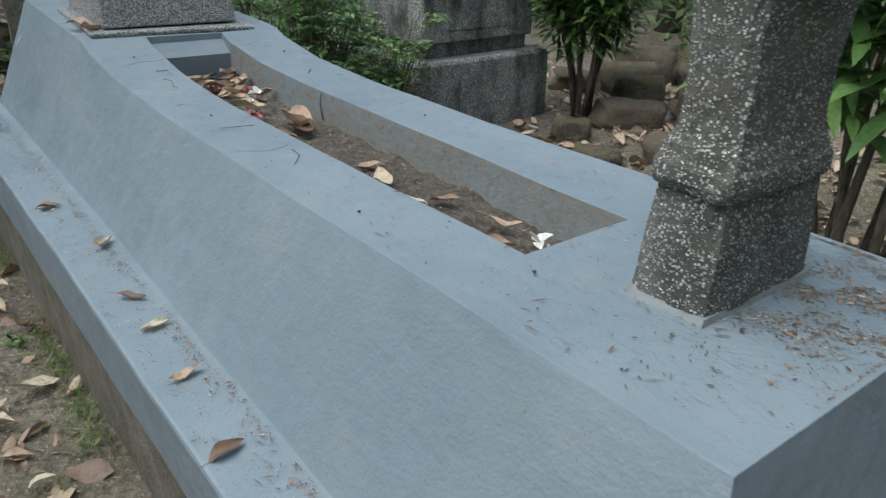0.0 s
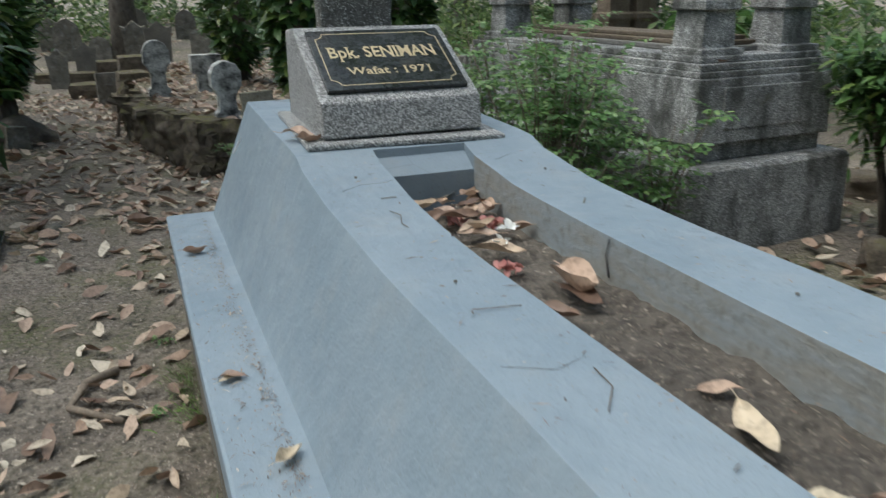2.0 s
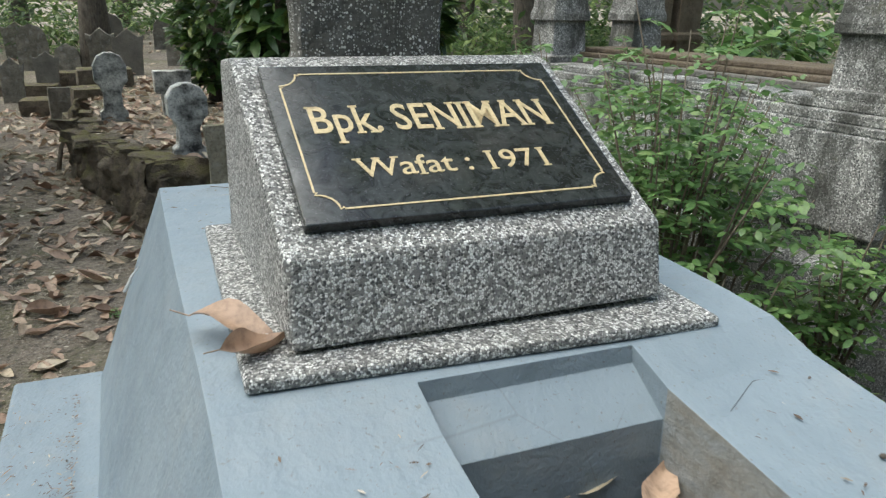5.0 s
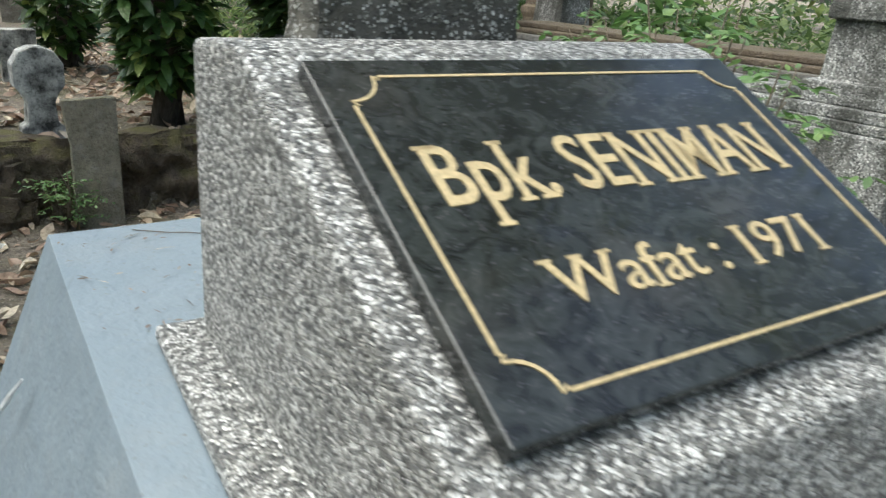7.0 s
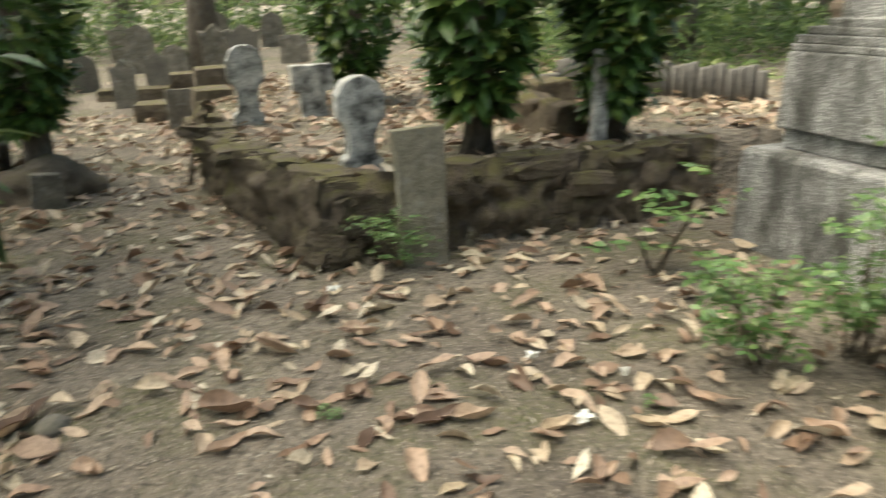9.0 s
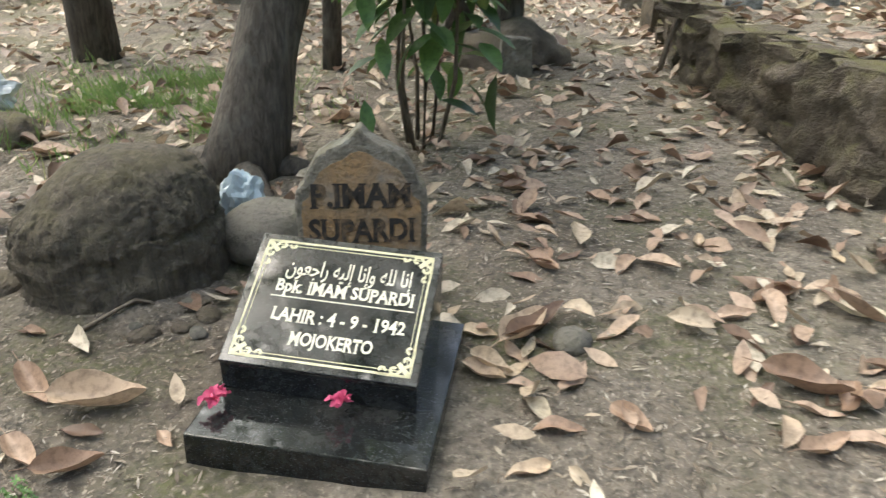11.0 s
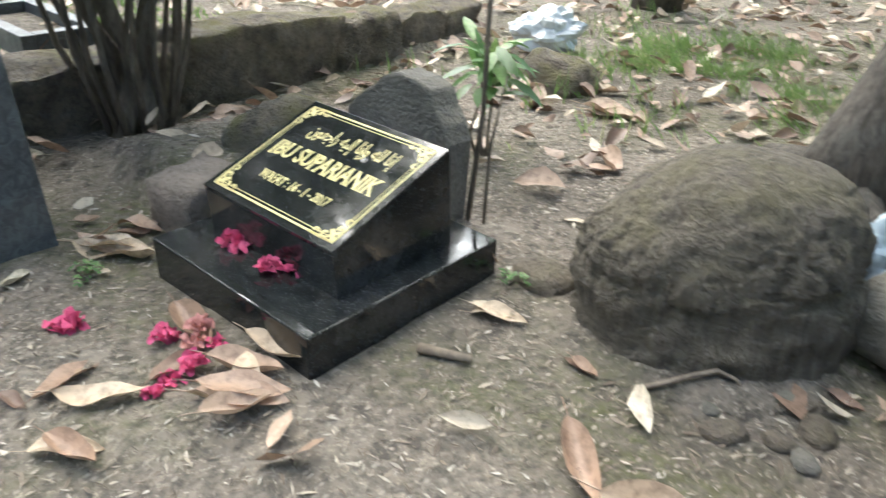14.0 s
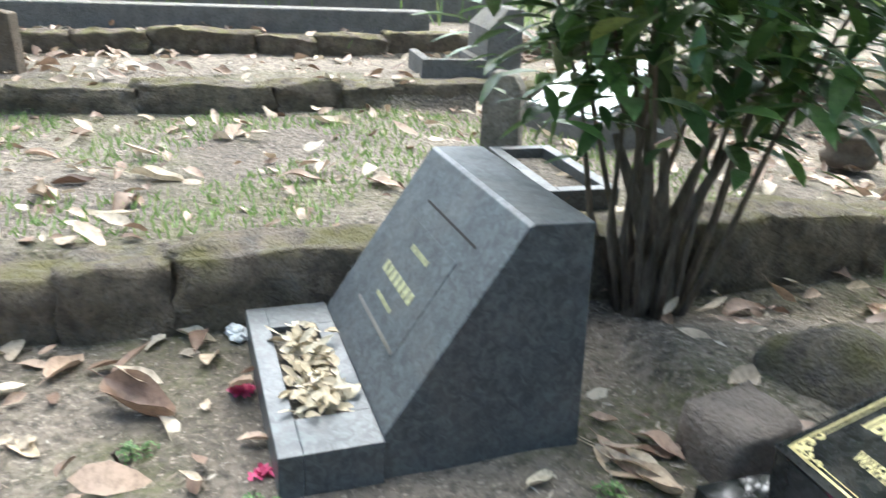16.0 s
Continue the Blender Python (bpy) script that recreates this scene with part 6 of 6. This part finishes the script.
for name, at, r, mt, label in (("plastic_bag", (-3.12, 7.34, 0.10), (0.15, 0.11, 0.1), PLASTIC, "crumpled white plastic bag on a mossy stone"), ("plastic_bag", (-1.27, 6.24, 0.12), (0.07, 0.05, 0.10), BLUE_PLASTIC, "crumpled pale blue plastic bag between stones"),
                             ("plastic_bag", (-3.24, 4.29, 0.015), (0.035, 0.028, 0.022), PLASTIC, "small white plastic scrap beside the tiled grave")):
    ob = part(name, rock(*r, len(label), 4, 0.42, 0.8, 2.1), mt, None, "", False, False)
    ob.matrix_basis = pose(*at, 0, 0, 30)
    tagged(ob, label, "plastic bag")
# bits lying on the painted top
for i, (pts, r) in enumerate((([(0.80, 3.838, -0.001), (0.84, 3.81, 0.0), (0.862, 3.803, 0), (0.885, 3.788, 0)], 0.0007), ([(1.03, 3.775, 0), (1.08, 3.75, 0.003), (1.14, 3.735, 0.001)], 0.0007), ([(0.83, 2.52, 0), (0.84, 2.47, 0.004), (0.825, 2.42, 0), (0.83, 2.39, 0)], 0.001), ([(0.84, 2.62, 0), (0.88, 2.62, 0)], 0.0015), ([(0.78, 1.92, 0), (0.86, 1.90, 0.002)], 0.001), ([(0.8, 1.55, 0), (0.84, 1.60, 0.003), (0.85, 1.66, 0)], 0.001), ([(1.30, 2.4, 0), (1.33, 2.44, 0)], 0.0015))):
    ob = part("twig", tube([(x, y, tomb_top(y) + r + 0.002 + z) for x, y, z in pts], [r] * len(pts), 5), STEM, None, "", False, True)
    tagged(ob, "thin dark twig on the painted tomb", "twig", "fallen twigs")
for i, (x, y) in enumerate(((0.80, 2.05), (0.76, 1.2), (0.86, 0.8), (0.98, 0.48), (0.9, 2.3), (1.33, 1.75), (1.36, 2.7), (1.05, 3.78), (0.95, 3.72), (0.82, 2.78))):
    ob = part("seed_pod", rock(0.004, 0.0035, 0.003, 80 + i, 2, 0.4, 0.9), BARK, None, "", False, True)
    ob.matrix_basis = pose(x, y, tomb_top(y) + 0.005, 0, 0, i * 50)
    tagged(ob, "small dark seed on the painted tomb", "seed", "seeds on the tomb")
ob = part("paint_scratch", tube([(0.615, 3.73, 0.80), (0.628, 3.715, 0.825), (0.632, 3.70, 0.84), (0.645, 3.69, 0.86)], [0.003, 0.004, 0.003, 0.0015], 5), PLASTIC, None)
tagged(ob, "white scratch in the tomb's paint", "scratch")
# hairline cracks across the rails
for pts in ([(0.76, 2.70), (0.82, 2.735), (0.87, 2.73), (0.915, 2.745)], [(0.73, 1.72), (0.80, 1.68), (0.86, 1.70)], [(1.26, 2.82), (1.33, 2.86), (1.40, 2.855)]):
    ob = part("hairline_crack", tube([(x, y, tomb_top(y) + 0.0008) for x, y in pts], [0.0004] * len(pts), 4), BLACK_PAINT, None)
    tagged(ob, "dark hairline crack in blue-grey paint", "crack")
# grass
grass = Leaves(((0.0, 0.8), (0.5, 0.9), (1.0, 0.0)))
for _ in range(15500):
    k = random.random()
    if k < 0.08:
        x, y, h = 0.37 - abs(random.gauss(0, 0.05)), rnd(1.2, 4.0), rnd(0.02, 0.08)
        if noise.noise(Vector((1, y * 2.2, 2))) < 0:
            continue
    elif k < 0.5:
        x, y, h = random.gauss(-2.45, 0.42), random.gauss(7.75, 0.46), rnd(0.03, 0.14)
        if noise.noise(Vector((x * 3.5, y * 3.5, 6))) < rnd(-0.1, 0.4):
            continue
    elif k < 0.88:
        x, y, h = rnd(-5.5, -3.6), rnd(2.2, 6.2), rnd(0.015, 0.05)
        if noise.noise(Vector((x * 1.5, y * 1.5, 2))) < -0.08:
            continue
    else:
        x, y, h = random.gauss(-10.5, 1.2), rnd(0, 8), rnd(0.1, 0.35)
    grass.add((x, y, ground_z(x, y)), way(rnd(0, 6.283), rnd(0.7, 1.5)), (1, 0, 0.2), h, 0.006 + h * 0.02, rnd(0.1, 0.5))
tagged(grass.put("grass", GRASS), "tufts of thin green grass", "grass", kind="stuff")


# ---- trees and undergrowth all round, some added out of view ----
def make_tree(seed, girth=1.0, reach=1.0, tall=None, at=None, label="tall dark-trunked tree with loose crown, backdrop or added light blocker", added_boughs=()):
    rng = random.Random(seed)
    t = thing("tree", at, label, "tree", "trees round the graveyard")
    h = tall or rng.uniform(6, 9)
    lean = Vector((rng.uniform(-0.6, 0.6), rng.uniform(-0.6, 0.6), 0))
    pts = [lean * (k / 7) ** 1.5 + Vector((0.1 * math.sin(k), 0.1 * math.cos(k * 1.3), h * k / 7 - 0.2)) for k in range(8)]
    part("trunk", tube(pts, [g * girth for g in (0.30, 0.22, 0.2, 0.18, 0.16, 0.13, 0.1, 0.05)], 10, None, 0.2, seed), BARK, t, "", False, True)
    L = Leaves(((0.0, 0.2), (0.5, 1.0), (1.0, 0.0)))
    for k in range(9):
        s = pts[3 + k % 5]
        e = s + way(rng.uniform(0, 6.283), rng.uniform(0.1, 0.8)) * rng.uniform(1.5, 3.2) * reach
        part("limb", tube([s, s.lerp(e, 0.5) + Vector((0, 0, 0.25)), e], [0.09, 0.05, 0.02], 6), BARK, t, "", False, True)
        for _ in range(230 if reach == 1.0 else 40):
            c = s.lerp(e, rng.uniform(0.35, 1.15))
            p = c + Vector((rng.gauss(0, 0.55), rng.gauss(0, 0.55), rng.gauss(0, 0.4)))
            L.add(p, way(rng.uniform(0, 6.283), rng.uniform(-0.9, 0.5)), (0, 0, 1), rng.uniform(0.18, 0.36), rng.uniform(0.09, 0.15), 0.2)
    # Boughs out of view, added to block sky light over plaques and terrace.
    for k, b in enumerate(added_boughs):
        e = Vector(b) - t.matrix_basis.translation
        s = pts[4 if e.z < h * 0.6 else 5]
        mid = s.lerp(e, 0.55) + Vector((0, 0, 0.5))
        part("added_bough", tube([s, mid, e], [0.1, 0.06, 0.02], 7), BARK, t, "", False, True)
        for _ in range(430):
            c = mid.lerp(e, rng.uniform(0.4, 1.1))
            p = c + Vector((rng.gauss(0, 0.75), rng.gauss(0, 0.75), rng.gauss(0, 0.35)))
            L.add(p, way(rng.uniform(0, 6.283), rng.uniform(-0.7, 0.4)), (0, 0, 1), rng.uniform(0.18, 0.34), rng.uniform(0.09, 0.15), 0.2)
    inv = t.matrix_basis.copy()
    L.v = [inv @ v for v in L.v]
    L.put("crown", CANOPY, t)
    return t


# Trees 34 and 35 are added blockers: plaque glare and the bright terrace.
for sd, x, y, g, r, h, added_boughs in ((31, -3.42, 8.6, 0.5, 1.2, 12, ((-1.5, 5.0, 6.8), (-1.0, 6.2, 6.2), (-4.6, 6.0, 6.6))), (32, -5.2, 8.75, 0.55, 1.1, 12, ((-6.6, 7.0, 6.6), (-6.9, 5.6, 7.2))),
                                  (33, -1.86, 8.65, 0.22, 0.6, 9, ()), (35, -8.5, -1.5, 0.6, 0.9, 11, ((-7.4, 5.2, 6.8), (-7.8, 3.6, 7.0), (-6.4, 4.4, 7.2), (-6.6, 2.6, 7.0))), (34, 8.4, 6.0, 0.6, 0.9, 11, ((5.2, 4.7, 6.8), (5.6, 6.1, 7.2), (4.4, 3.4, 7.4), (3.0, 5.8, 7.0), (4.0, 5.2, 7.1)))):
    make_tree(sd, g, r, h, pose(x, y, 0.0), "slender tree with an unseen crown added over the graves", added_boughs)
kinds = [make_tree(s) for s in (3, 8, 15)]
# Southern spots from (-2.5, -6) on are unseen trees, added to darken south-facing faces.
spots = [(-1.5, 24), (3.2, 22), (6.5, 19), (-6, 20), (10, 14), (12, 7), (9.5, 1), (-11, 15), (-14, 8), (-13, 0), (1, 30), (-9, 28), (8, 28), (14, 20), (5, -9), (-5, -10), (-12, -7), (12, -5), (6.2, 12.5), (-4.2, 12.5), (-2.5, -6), (2.8, -6.5), (8, -4), (0.3, 16.5), (8.9, 17), (7.7, 17.6), (10.4, 18), (0.6, -4.6), (-4.2, -4.2), (4.8, -4.4), (-8.2, -3.4), (-1.8, -8), (2.4, -9), (8.6, -7.5)]
for i, (x, y) in enumerate(spots):
    m = pose(x, y, 0.2 if y > 10 else 0, 0, 0, i * 77)
    if i < 3:
        kinds[i].matrix_basis = m
    else:
        copy_thing(kinds[i % 3], m)
under = Leaves(((0.0, 0.2), (0.5, 1.0), (1.0, 0.0)))
for _ in range(24000):
    a, r = rnd(0, 6.283), rnd(0, 1)
    r = 14 + 16 * r * r
    x, y = r * math.cos(a) * 0.9 - 0.5, 8 + r * math.sin(a)
    hmax = (1.2 + 3.5 * (r - 14) / 16) * (0.75 + 0.9 * noise.noise(Vector((x * 0.35, y * 0.35, 1))))
    p = (x, y, 0.2 + max(0.05, hmax) * random.random())
    s = rnd(0.14, 0.4)
    under.add(p, way(rnd(0, 6.283), rnd(-0.6, 0.9)), (rnd(-.6, .6), rnd(-.6, .6), 1), s, s * rnd(0.3, 0.5), 0.25)
for _ in range(24000):
    k = random.random()
    if k < 0.45:
        x, y, h = rnd(3.6, 10), rnd(11, 17), 1.3
    elif k < 0.8:
        x, y, h = rnd(-9, 4), rnd(19, 23), 1.8
    else:
        x, y, h = rnd(6, 11), rnd(2, 10), 1.5
    hh = h * (0.4 + 0.9 * max(0, noise.noise(Vector((x * 0.8, y * 0.8, 5))) + 0.35))
    s = rnd(0.07, 0.22)
    under.add((x, y, 0.15 + hh * random.random()), way(rnd(0, 6.283), rnd(-0.5, 1.0)), (rnd(-.6, .6), rnd(-.6, .6), 1), s, s * rnd(0.25, 0.45), 0.25)
for _ in range(26000):
    a, r = rnd(0, 6.283), rnd(21, 26)
    x, y = r * math.cos(a) - 0.5, 7 + r * math.sin(a)
    hmax = 5.5 + 3.0 * noise.noise(Vector((x * 0.25, y * 0.25, 8)))
    s = rnd(0.25, 0.6)
    under.add((x, y, 0.2 + hmax * random.random()), way(rnd(0, 6.283), rnd(-0.6, 0.9)), (rnd(-.6, .6), rnd(-.6, .6), 1), s, s * rnd(0.3, 0.5), 0.25)
tagged(under.put("undergrowth", CANOPY), "dull green undergrowth round the graveyard", "undergrowth", kind="stuff")
scrub = Leaves(((0.0, 0.2), (0.5, 1.0), (1.0, 0.0)))
for _ in range(3500):
    x, y = rnd(3.2, 8.0), rnd(9.2, 14)
    s = rnd(0.05, 0.14)
    scrub.add((x, y, 0.1 + rnd(0, 0.35)), way(rnd(0, 6.283), rnd(-0.3, 1.0)), (rnd(-.5, .5), rnd(-.5, .5), 1), s, s * 0.4, 0.2)
t = thing("grave_pillars", pose(6.47, 9.5, 0.0), "pair of brown weathered cement pillars on a low plinth", "grave marker")
part("plinth", box(5.95, 9.2, -0.1, 7.0, 9.9, 0.5), BROWN_TILE, t, "", True, False, 0.02)
for x in (6.26, 6.68):
    part("pillar", loft([[(x + a * w, 9.55 + b * w, z) for a, b in ((-1, -1), (1, -1), (1, 1), (-1, 1))] for z, w in ((0.48, 0.17), (0.95, 0.165), (1.0, 0.185), (1.06, 0.185), (1.08, 0.15), (2.1, 0.17))]), BROWN_TILE, t, "", True, False, 0.008)
make_bush("broad_shrub", (7.1, 8.5, 0.1), 1.25, 0.6, 6, 110, (0.34, 0.12), "bright broad-leaved shrub behind the monument", FRESH, 0.45, 0.012, 0.2)
tagged(scrub.put("scrub", GRASS), "pale dry scrub behind the monument", "scrub", kind="stuff")
